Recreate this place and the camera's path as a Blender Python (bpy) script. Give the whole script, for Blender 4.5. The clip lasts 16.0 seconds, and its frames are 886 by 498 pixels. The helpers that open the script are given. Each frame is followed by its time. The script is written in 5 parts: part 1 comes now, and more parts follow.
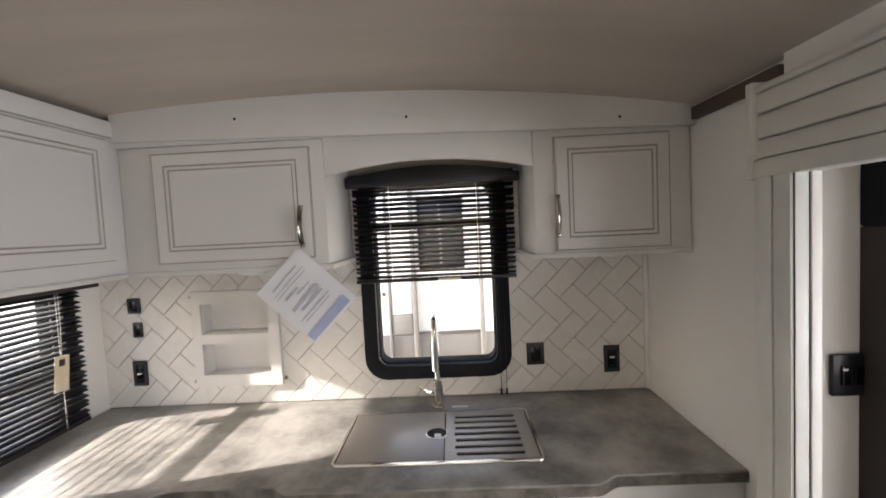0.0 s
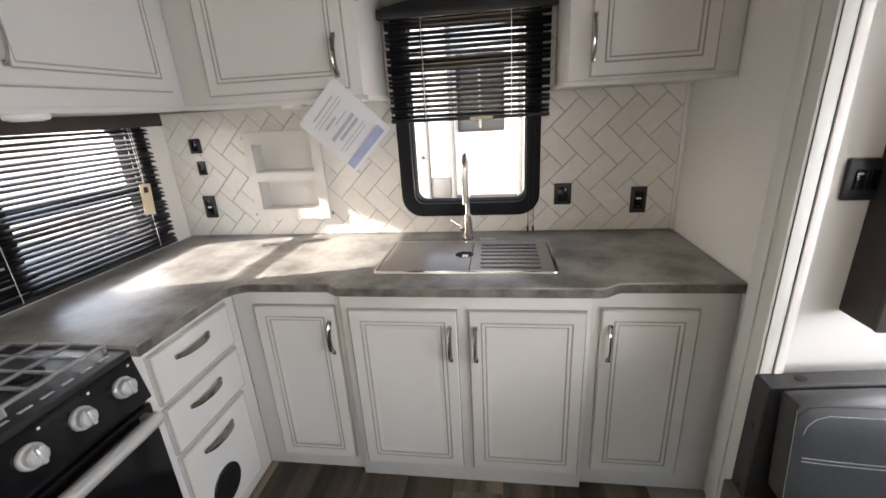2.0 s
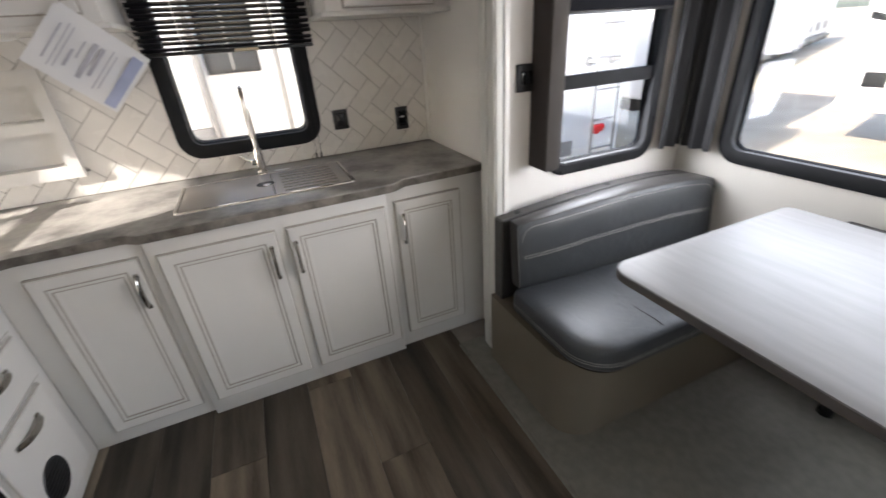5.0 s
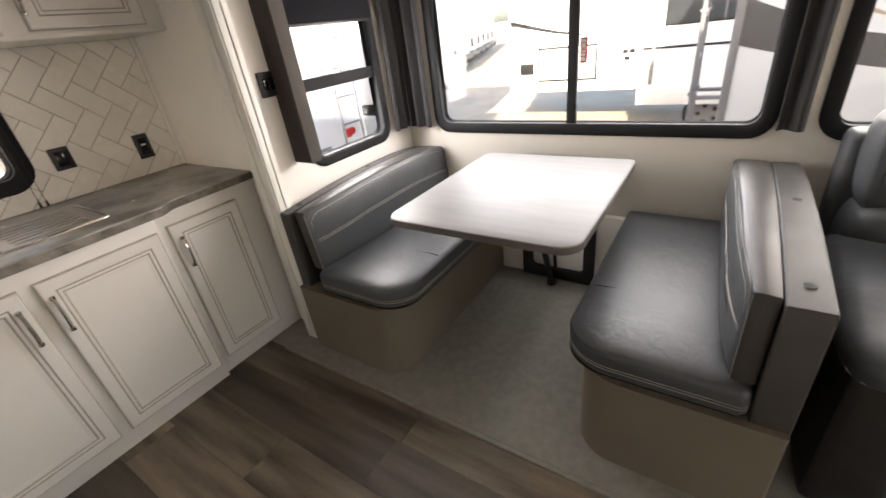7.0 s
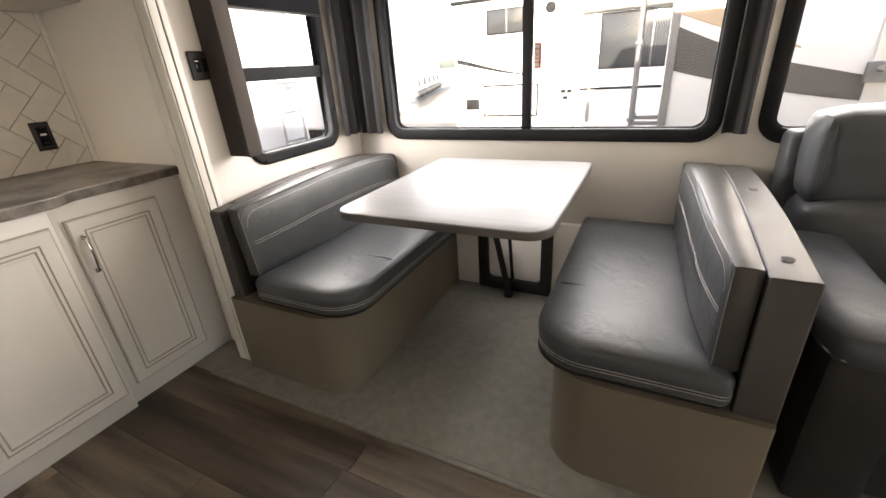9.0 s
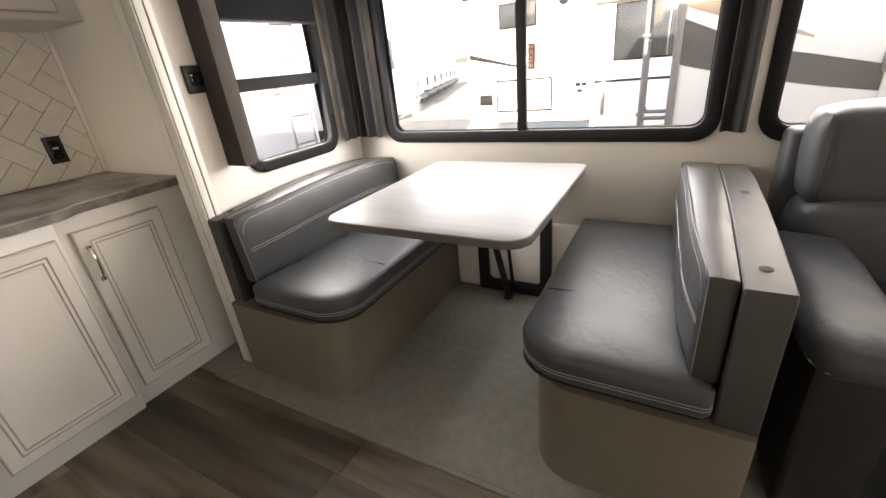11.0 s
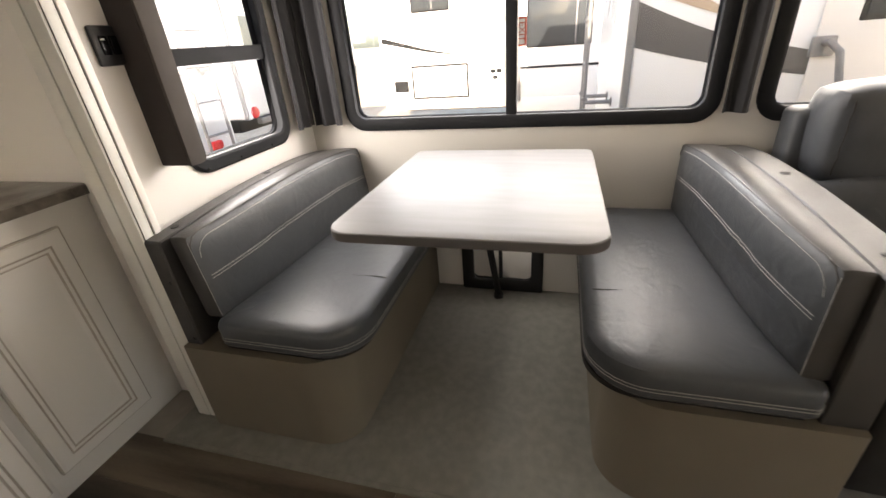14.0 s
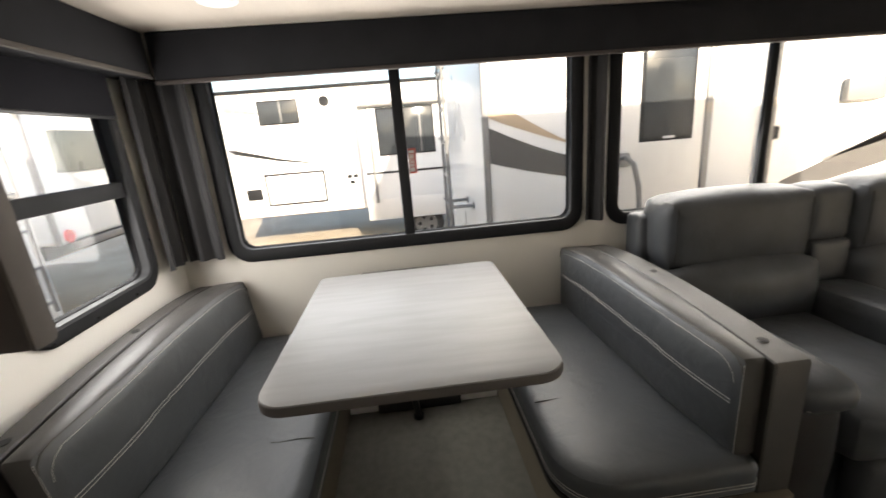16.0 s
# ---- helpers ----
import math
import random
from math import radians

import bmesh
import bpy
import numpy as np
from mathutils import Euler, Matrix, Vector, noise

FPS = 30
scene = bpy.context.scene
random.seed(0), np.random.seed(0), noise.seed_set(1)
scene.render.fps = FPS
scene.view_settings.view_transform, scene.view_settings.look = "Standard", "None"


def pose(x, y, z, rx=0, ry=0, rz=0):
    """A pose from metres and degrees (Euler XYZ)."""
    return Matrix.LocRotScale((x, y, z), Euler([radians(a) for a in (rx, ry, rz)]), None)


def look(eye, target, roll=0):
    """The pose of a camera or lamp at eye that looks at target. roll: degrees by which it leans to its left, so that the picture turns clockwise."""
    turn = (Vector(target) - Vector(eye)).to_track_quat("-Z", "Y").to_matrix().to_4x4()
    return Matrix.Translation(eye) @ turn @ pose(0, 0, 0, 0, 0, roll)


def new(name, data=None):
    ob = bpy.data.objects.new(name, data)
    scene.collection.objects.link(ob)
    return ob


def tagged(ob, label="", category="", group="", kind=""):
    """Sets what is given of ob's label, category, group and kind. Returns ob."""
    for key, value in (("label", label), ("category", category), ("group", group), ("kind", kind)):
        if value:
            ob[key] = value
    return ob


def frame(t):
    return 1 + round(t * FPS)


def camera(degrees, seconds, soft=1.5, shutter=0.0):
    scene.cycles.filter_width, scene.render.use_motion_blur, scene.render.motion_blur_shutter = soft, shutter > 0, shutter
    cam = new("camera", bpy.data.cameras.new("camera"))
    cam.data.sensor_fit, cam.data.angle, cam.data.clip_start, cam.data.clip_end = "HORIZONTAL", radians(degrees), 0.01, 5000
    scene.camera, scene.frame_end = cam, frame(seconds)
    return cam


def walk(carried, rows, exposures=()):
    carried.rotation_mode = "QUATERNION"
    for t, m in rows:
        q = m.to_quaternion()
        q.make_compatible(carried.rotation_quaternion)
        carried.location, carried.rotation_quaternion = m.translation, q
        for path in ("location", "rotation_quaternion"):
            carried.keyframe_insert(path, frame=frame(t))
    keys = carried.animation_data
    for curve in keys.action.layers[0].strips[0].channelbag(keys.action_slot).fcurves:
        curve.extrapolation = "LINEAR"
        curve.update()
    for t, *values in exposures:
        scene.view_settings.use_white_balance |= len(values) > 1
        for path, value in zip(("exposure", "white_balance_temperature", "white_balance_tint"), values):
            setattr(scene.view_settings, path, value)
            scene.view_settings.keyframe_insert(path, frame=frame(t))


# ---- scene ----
cam = camera(94.4, 16.0, shutter=0.4)
PATH = [
    (0, (0.117, 0.156, 1.686), (0.062, 2.152, 1.579), -2.8),
    (0.5, (0.166, 0.086, 1.643), (-0.003, 2.065, 1.406), -3.2),
    (1, (0.173, 0.03, 1.591), (-0.05, 1.981, 1.211), -3.2),
    (1.5, (0.173, 0.016, 1.544), (-0.085, 1.93, 1.022), -3.2),
    (2, (0.171, 0.026, 1.508), (-0.109, 1.897, 0.859), -3.3),
    (2.5, (0.167, 0.041, 1.47), (-0.122, 1.868, 0.71), -3.4),
    (3, (0.172, 0.053, 1.437), (-0.099, 1.849, 0.601), -3.6),
    (3.5, (0.178, 0.054, 1.419), (-0.018, 1.839, 0.538), -3.9),
    (4, (0.182, -0.023, 1.446), (0.186, 1.767, 0.554), -4.2),
    (4.5, (0.085, -0.161, 1.453), (0.412, 1.595, 0.554), -4.1),
    (5, (0.051, -0.296, 1.459), (0.726, 1.344, 0.535), -4.2),
    (7.5, (-0.156, -0.536, 1.371), (1.402, 0.354, 0.487), -6.4),
    (8, (-0.133, -0.475, 1.296), (1.517, 0.304, 0.478), -4.6),
    (8.5, (-0.129, -0.448, 1.24), (1.51, 0.363, 0.431), -4.4),
    (9, (-0.111, -0.451, 1.227), (1.512, 0.391, 0.417), -4.1),
    (11.5, (-0.046, -0.564, 1.26), (1.52, 0.368, 0.437), -6.2),
    (12, (-0.063, -0.512, 1.23), (1.504, 0.391, 0.376), -6.2),
    (12.5, (-0.05, -0.395, 1.243), (1.562, 0.359, 0.331), -6.2),
    (13, (-0.065, -0.302, 1.238), (1.621, 0.251, 0.316), -5.2),
    (13.5, (-0.04, -0.249, 1.234), (1.656, 0.273, 0.312), -4.6),
    (14, (0.034, -0.1, 1.237), (1.741, 0.418, 0.332), -4.7),
    (14.5, (0.112, -0.017, 1.267), (1.863, 0.487, 0.443), -4.7),
    (15, (0.133, 0.025, 1.308), (1.966, 0.406, 0.604), -4.7),
    (15.5, (0.123, 0.084, 1.364), (2.017, 0.24, 0.74), -5.1),
    (16, (0.101, 0.115, 1.361), (2.018, -0.035, 0.813), -4.7),
]
EXPOSURES = [(0, 2.15, 6100, 15), (1, 2.17, 6000, 13), (2, 2.40, 6050, 14), (4, 2.40, 6200, 14), (5, 2.15, 6050, 14), (7.5, 2.45, 6950, 16), (9, 2.5, 7000, 16), (13.5, 2.4, 7050, 16), (14.5, 2.25, 7150, 16), (15.2, 2.05, 7150, 16), (16, 1.75, 6850, 12)]
walk(cam, [(t, look(eye, target, roll)) for t, eye, target, roll in PATH], EXPOSURES)

# ---- light ----
SUN_TRAVEL = Vector((1.0, 0.25, -0.44)).normalized()
world = bpy.data.worlds.new("daylight")
scene.world = world
world.use_nodes = True
wn = world.node_tree
sky = wn.nodes.new("ShaderNodeTexSky")
sky.sky_type, sky.sun_disc = "NISHITA", False
sky.sun_elevation, sky.sun_rotation = radians(23), radians(256)
sky.air_density, sky.dust_density = 1.0, 2.5
wn.links.new(sky.outputs[0], wn.nodes["Background"].inputs[0])
wn.nodes["Background"].inputs[1].default_value = 0.15

sun = new("sun", bpy.data.lights.new("sun", "SUN"))
sun.data.energy, sun.data.angle, sun.data.color = 4.1, radians(1.0), (1.0, 0.91, 0.77)
sun.rotation_euler = SUN_TRAVEL.to_track_quat("-Z", "Y").to_euler()


def window_light(name, loc, target, w, h, watts, color=(1.0, 0.985, 0.96)):
    """Sky light that falls in through a window's opening; the rear one is added fill."""
    ob = new(name, bpy.data.lights.new(name, "AREA"))
    ob.data.shape, ob.data.size, ob.data.size_y, ob.data.energy, ob.data.color = "RECTANGLE", w, h, watts, color
    ob.matrix_world = look(loc, target)
    return ob


window_light("window_light_dinette", (1.982, 0.12, 1.25), (0.0, 0.12, 0.95), 1.45, 0.66, 6.1)
window_light("window_light_sofa", (1.982, -1.64, 1.25), (0.0, -1.64, 0.85), 1.45, 0.66, 5.0)
window_light("window_light_end", (1.46, 1.150, 1.2), (1.46, -1.0, 0.9), 0.48, 0.55, 3.8)
window_light("window_light_range", (-1.548, 1.50, 1.25), (1.0, 1.35, 0.95), 0.58, 0.48, 0.5, (1.0, 0.95, 0.87))
# added fill from behind the camera, in an unseen made-up opening
window_light("window_light_rear", (-0.3, -3.56, 0.85), (-0.3, 0.0, -0.9), 1.6, 1.1, 0.6, (1.0, 0.96, 0.89))

# ---- building tools ----
ORIGIN = {}


def thing(name, at=(0, 0, 0), label="", category="", group="", kind=""):
    """A top-level Empty at the base of a thing."""
    ob = new(name)
    ob.location = at
    ob.empty_display_size = 0.05
    ORIGIN[ob.name] = Vector(at)
    return tagged(ob, label, category, group, kind)


def mesh_of(name, bm, mats, smooth=True):
    bmesh.ops.recalc_face_normals(bm, faces=bm.faces)
    me = bpy.data.meshes.new(name)
    if smooth:
        for f in bm.faces:
            f.smooth = True
        for e in bm.edges:
            if len(e.link_faces) == 2 and e.calc_face_angle(0) > radians(32):
                e.smooth = False
    bm.to_mesh(me)
    bm.free()
    for m in mats if isinstance(mats, (list, tuple)) else [mats]:
        me.materials.append(m)
    return me


def part(name, bm, material, parent, label=""):
    """Links a bmesh, given in world metres, as one mesh under a thing or a part."""
    o = ORIGIN[parent.name]
    bmesh.ops.translate(bm, verts=bm.verts, vec=-o)
    ob = new(name, mesh_of(name, bm, material))
    ob.parent = parent
    ORIGIN[ob.name] = o
    return tagged(ob, label)


def solid(name, bm, material, label="", category="", group="", kind="", at=None):
    """A top-level thing or piece of the setting that is one mesh."""
    if at is not None:
        bmesh.ops.translate(bm, verts=bm.verts, vec=-Vector(at))
    ob = new(name, mesh_of(name, bm, material))
    if at is not None:
        ob.location = at
    ORIGIN[ob.name] = Vector(at or (0, 0, 0))
    return tagged(ob, label, category, group, kind)


def box(x0, x1, y0, y1, z0, z1, bev=0.003, seg=2):
    bm = bmesh.new()
    bmesh.ops.create_cube(bm, size=1.0)
    bmesh.ops.scale(bm, vec=(abs(x1 - x0), abs(y1 - y0), abs(z1 - z0)), verts=bm.verts)
    bmesh.ops.translate(bm, vec=((x0 + x1) / 2, (y0 + y1) / 2, (z0 + z1) / 2), verts=bm.verts)
    if bev > 0:
        bev = min(bev, 0.45 * min(abs(x1 - x0), abs(y1 - y0), abs(z1 - z0)))
        bmesh.ops.bevel(bm, geom=bm.edges[:], offset=bev, segments=seg, affect="EDGES", profile=0.5)
    return bm


def joined(*bms):
    """One bmesh out of several."""
    out = bms[0]
    for b in bms[1:]:
        me = bpy.data.meshes.new("tmp")
        b.to_mesh(me)
        b.free()
        out.from_mesh(me)
        bpy.data.meshes.remove(me)
    return out


def moved(bm, m):
    bmesh.ops.transform(bm, matrix=m, verts=bm.verts)
    return bm


def rrect(x0, x1, y0, y1, r, n=6):
    """A rounded rectangle, anticlockwise from the lower left; r: one radius or four (ll, lr, ur, ul)."""
    rs = r if isinstance(r, (list, tuple)) else (r,) * 4
    pts = []
    for (cx, cy, sx, sy, a0), q in zip(((x0, y0, 1, 1, 180), (x1, y0, -1, 1, 270), (x1, y1, -1, -1, 0), (x0, y1, 1, -1, 90)), rs):
        q = max(q, 0.0005)
        for k in range(n + 1):
            a = radians(a0 + 90 * k / n)
            pts.append((cx + sx * q + q * math.cos(a), cy + sy * q + q * math.sin(a)))
    return pts


def loft(rings, cap=True):
    """Rings of equally many points, joined one to the next."""
    bm = bmesh.new()
    rows = [[bm.verts.new(p) for p in ring] for ring in rings]
    n = len(rows[0])
    for a, b in zip(rows, rows[1:]):
        for k in range(n):
            bm.faces.new((a[k], a[(k + 1) % n], b[(k + 1) % n], b[k]))
    if cap:
        bm.faces.new(rows[0][::-1])
        bm.faces.new(rows[-1])
    return bm


def prism(pts, axis, a, b, bev=0.0):
    """A flat outline drawn out along an axis: 'z' takes (x, y), 'y' takes (x, z), 'x' takes (y, z)."""
    put = {"z": lambda p, h: (p[0], p[1], h), "y": lambda p, h: (p[0], h, p[1]), "x": lambda p, h: (h, p[0], p[1])}[axis]
    bm = loft([[put(p, a) for p in pts], [put(p, b) for p in pts]])
    if bev:
        bmesh.ops.recalc_face_normals(bm, faces=bm.faces)
        edges = [e for e in bm.edges if e.calc_face_angle(0) > radians(35)]
        bmesh.ops.bevel(bm, geom=edges, offset=bev, segments=2, affect="EDGES", profile=0.5)
    return bm


def frame_ring(outer, inner, axis, a, b):
    """A frame between two outlines of equally many points, drawn out along an axis from a to b."""
    put = {"z": lambda p, h: (p[0], p[1], h), "y": lambda p, h: (p[0], h, p[1]), "x": lambda p, h: (h, p[0], p[1])}[axis]
    s = 0.003 * (1 if b > a else -1)
    mid = [((5 * o[0] + i[0]) / 6, (5 * o[1] + i[1]) / 6) for o, i in zip(outer, inner)]
    mid2 = [((o[0] + 5 * i[0]) / 6, (o[1] + 5 * i[1]) / 6) for o, i in zip(outer, inner)]
    rings = [[put(p, a) for p in outer], [put(p, b - 2 * s) for p in outer], [put(p, b) for p in mid], [put(p, b) for p in mid2], [put(p, b - 2 * s) for p in inner], [put(p, a) for p in inner]]
    bm = loft(rings + [rings[0]], cap=False)
    bmesh.ops.remove_doubles(bm, verts=bm.verts, dist=1e-5)
    return bm


def tube(points, r, seg=8, closed=False, squash=1.0):
    """A round bar along points."""
    pts = [Vector(p) for p in points]
    rings, up = [], None
    for k, p in enumerate(pts):
        d = (pts[min(k + 1, len(pts) - 1)] - pts[max(k - 1, 0)]).normalized()
        if up is None:
            up = d.orthogonal().normalized()
        up = (up - d * up.dot(d)).normalized()
        side = d.cross(up)
        rings.append([p + (up * math.cos(t) + side * math.sin(t) * squash) * r for t in (2 * math.pi * q / seg for q in range(seg))])
    return loft(rings)


def disc(center, axis, r, depth, seg=24, bev=0.001):
    """A short cylinder that begins at center and goes along axis."""
    c, d = Vector(center), Vector(axis).normalized()
    u = d.orthogonal().normalized()
    v = d.cross(u)
    ring = lambda h, q: [c + d * h + (u * math.cos(t) + v * math.sin(t)) * q for t in (2 * math.pi * k / seg for k in range(seg))]
    return loft([ring(0, r), ring(depth - bev, r), ring(depth, r - bev)])


def wall_with_holes(u0, u1, z0, z1, w0, w1, holes, put):
    """A wall between w0 and w1 with rectangular holes (u0, u1, z0, z1) that go through. put: (u, w, z) to the world."""
    us = sorted({u0, u1, *[h[0] for h in holes], *[h[1] for h in holes]})
    zs = sorted({z0, z1, *[h[2] for h in holes], *[h[3] for h in holes]})
    full = lambda i, k: 0 <= i < len(us) - 1 and 0 <= k < len(zs) - 1 and not any(h[0] < (us[i] + us[i + 1]) / 2 < h[1] and h[2] < (zs[k] + zs[k + 1]) / 2 < h[3] for h in holes)
    bm = bmesh.new()
    quad = lambda *ps: bm.faces.new([bm.verts.new(put(*p)) for p in ps])
    for i in range(len(us) - 1):
        for k in range(len(zs) - 1):
            if not full(i, k):
                continue
            a, b, c, d = us[i], us[i + 1], zs[k], zs[k + 1]
            for w in (w0, w1):
                quad((a, w, c), (b, w, c), (b, w, d), (a, w, d))
            if not full(i - 1, k):
                quad((a, w0, c), (a, w1, c), (a, w1, d), (a, w0, d))
            if not full(i + 1, k):
                quad((b, w0, c), (b, w1, c), (b, w1, d), (b, w0, d))
            if not full(i, k - 1):
                quad((a, w0, c), (b, w0, c), (b, w1, c), (a, w1, c))
            if not full(i, k + 1):
                quad((a, w0, d), (b, w0, d), (b, w1, d), (a, w1, d))
    bmesh.ops.remove_doubles(bm, verts=bm.verts, dist=1e-5)
    return bm


def facing_back(y0):
    """(u, w, z) with u along x and w out of a face that looks to -y."""
    return Matrix(((1, 0, 0, 0), (0, -1, 0, y0), (0, 0, 1, 0), (0, 0, 0, 1)))


def facing_left(x0):
    """(u, w, z) with u along y and w out of a face that looks to +x."""
    return Matrix(((0, 1, 0, x0), (1, 0, 0, 0), (0, 0, 1, 0), (0, 0, 0, 1)))


# ---- materials ----
def surface(name, color, rough=0.5, metal=0.0, dark=None, scale=6.0, amount=0.5, stretch=(1, 1, 1), fine=120.0, bump=0.05, rough_var=0.1, per_piece=0.0, spec=0.5, detail=5.0, coat=0.0, creases=0.0):
    """A painted, woven, stone or metal surface: large stains towards a second colour, fine grain, and relief."""
    m = bpy.data.materials.new(name)
    m.use_nodes = True
    n, ln = m.node_tree.nodes, m.node_tree.links.new
    b = n["Principled BSDF"]
    dark = dark or tuple(c * 0.82 for c in color)
    tc, mp = n.new("ShaderNodeTexCoord"), n.new("ShaderNodeMapping")
    mp.inputs["Scale"].default_value = stretch
    ln(tc.outputs["Object"], mp.inputs["Vector"])
    info = n.new("ShaderNodeObjectInfo")
    add = n.new("ShaderNodeVectorMath")
    add.operation = "ADD"
    comb = n.new("ShaderNodeVectorMath")
    comb.operation = "SCALE"
    comb.inputs[0].default_value = (31.0, 17.0, 23.0)
    ln(info.outputs["Random"], comb.inputs["Scale"])
    ln(mp.outputs[0], add.inputs[0])
    ln(comb.outputs[0], add.inputs[1])
    big, small = n.new("ShaderNodeTexNoise"), n.new("ShaderNodeTexNoise")
    big.inputs["Scale"].default_value, big.inputs["Detail"].default_value = scale, detail
    small.inputs["Scale"].default_value, small.inputs["Detail"].default_value = fine, 3.0
    ln(add.outputs[0], big.inputs["Vector"])
    ln(add.outputs[0], small.inputs["Vector"])
    ramp = n.new("ShaderNodeMapRange")
    ramp.inputs["From Min"].default_value, ramp.inputs["From Max"].default_value = 0.34, 0.66
    ln(big.outputs["Fac"], ramp.inputs["Value"])
    mixf = n.new("ShaderNodeMath")
    mixf.operation = "MULTIPLY_ADD"
    mixf.inputs[1].default_value = amount
    ln(ramp.outputs[0], mixf.inputs[0])
    grain = n.new("ShaderNodeMath")
    grain.operation = "MULTIPLY_ADD"
    grain.inputs[1].default_value, grain.inputs[2].default_value = 0.5 * amount, -0.25 * amount
    ln(small.outputs["Fac"], grain.inputs[0])
    ln(grain.outputs[0], mixf.inputs[2])
    mix = n.new("ShaderNodeMix")
    mix.data_type = "RGBA"
    mix.inputs["A"].default_value, mix.inputs["B"].default_value = (*color, 1), (*dark, 1)
    ln(mixf.outputs[0], mix.inputs["Factor"])
    out = mix.outputs["Result"]
    if per_piece:
        hsv = n.new("ShaderNodeHueSaturation")
        val = n.new("ShaderNodeMapRange")
        val.inputs["To Min"].default_value, val.inputs["To Max"].default_value = 1 - per_piece, 1 + per_piece
        ln(info.outputs["Random"], val.inputs["Value"])
        ln(val.outputs[0], hsv.inputs["Value"])
        ln(out, hsv.inputs["Color"])
        out = hsv.outputs[0]
    ln(out, b.inputs["Base Color"])
    rr = n.new("ShaderNodeMapRange")
    rr.inputs["To Min"].default_value, rr.inputs["To Max"].default_value = max(0.02, rough - rough_var), min(1, rough + rough_var)
    ln(big.outputs["Fac"], rr.inputs["Value"])
    ln(rr.outputs[0], b.inputs["Roughness"])
    b.inputs["Metallic"].default_value = metal
    b.inputs["Specular IOR Level"].default_value = spec
    b.inputs["Coat Weight"].default_value, b.inputs["Coat Roughness"].default_value = coat, 0.25
    b.inputs["Coat IOR"].default_value = 1.7
    if bump:
        bp = n.new("ShaderNodeBump")
        bp.inputs["Strength"].default_value, bp.inputs["Distance"].default_value = bump, 0.004
        ln(small.outputs["Fac"], bp.inputs["Height"])
        ln(bp.outputs[0], b.inputs["Normal"])
        if creases:
            fold, soft = n.new("ShaderNodeTexNoise"), n.new("ShaderNodeBump")
            fold.inputs["Scale"].default_value, fold.inputs["Detail"].default_value, fold.inputs["Distortion"].default_value = 16.0, 2.0, 1.2
            soft.inputs["Strength"].default_value, soft.inputs["Distance"].default_value = creases, 0.02
            ln(add.outputs[0], fold.inputs["Vector"])
            ln(fold.outputs["Fac"], soft.inputs["Height"])
            ln(soft.outputs[0], bp.inputs["Normal"])
    return m


def glass(name, tint=(1, 1, 1), rough=0.0):
    """Clear flat glass: it mirrors more the flatter it is seen."""
    m = bpy.data.materials.new(name)
    m.use_nodes = True
    n, ln = m.node_tree.nodes, m.node_tree.links.new
    tr, gl, mx, lw = n.new("ShaderNodeBsdfTransparent"), n.new("ShaderNodeBsdfGlossy"), n.new("ShaderNodeMixShader"), n.new("ShaderNodeLayerWeight")
    tr.inputs[0].default_value = (*tint, 1)
    gl.inputs["Roughness"].default_value = rough
    power, scale = n.new("ShaderNodeMath"), n.new("ShaderNodeMath")
    power.operation, scale.operation = "POWER", "MULTIPLY_ADD"
    power.inputs[1].default_value = 5.0
    scale.inputs[1].default_value, scale.inputs[2].default_value = 0.9, 0.03
    lw.inputs["Blend"].default_value = 0.5
    ln(lw.outputs["Facing"], power.inputs[0])
    ln(power.outputs[0], scale.inputs[0])
    ln(scale.outputs[0], mx.inputs[0])
    ln(tr.outputs[0], mx.inputs[1])
    ln(gl.outputs[0], mx.inputs[2])
    ln(mx.outputs[0], n["Material Output"].inputs[0])
    return m


PAINT = surface("cabinet_paint", (0.68, 0.665, 0.635), 0.40, dark=(0.62, 0.605, 0.575), scale=3.0, fine=260, bump=0.03)
# groove glaze; on door rims it paints the shadow gap round the door
GLAZE_SHADE = surface("cabinet_glaze_shade", (0.36, 0.335, 0.295), 0.6, dark=(0.47, 0.44, 0.39), scale=30, fine=200)
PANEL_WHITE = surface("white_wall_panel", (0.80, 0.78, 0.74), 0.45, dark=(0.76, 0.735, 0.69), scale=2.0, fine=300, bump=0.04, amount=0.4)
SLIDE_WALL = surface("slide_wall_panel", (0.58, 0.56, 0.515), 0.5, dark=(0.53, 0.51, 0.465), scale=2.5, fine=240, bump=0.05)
CEILING = surface("ceiling_board", (0.56, 0.505, 0.44), 0.7, dark=(0.44, 0.395, 0.34), scale=2.2, stretch=(0.35, 2.5, 1), fine=60, bump=0.05, amount=0.7)
SHIPLAP = surface("shiplap_paint", (0.66, 0.65, 0.60), 0.45, scale=4, fine=220, bump=0.04)
TRIM_GREY = surface("pilaster_paint", (0.68, 0.68, 0.635), 0.45, scale=4, fine=220, bump=0.04)
GROOVE = surface("dark_groove", (0.045, 0.042, 0.040), 0.8, scale=30, fine=200)
TILE = surface("backsplash_tile", (0.75, 0.725, 0.68), 0.26, dark=(0.68, 0.655, 0.61), scale=9, fine=60, bump=0.03, per_piece=0.04, amount=0.5)
GROUT = surface("tile_grout", (0.30, 0.275, 0.24), 0.85, scale=20, fine=300, bump=0.1)
COUNTER = surface("concrete_laminate", (0.42, 0.40, 0.365), 0.44, spec=0.6, coat=0.25, rough_var=0.06, dark=(0.15, 0.142, 0.130), scale=5.5, fine=42, bump=0.02, amount=0.95, detail=9.0)
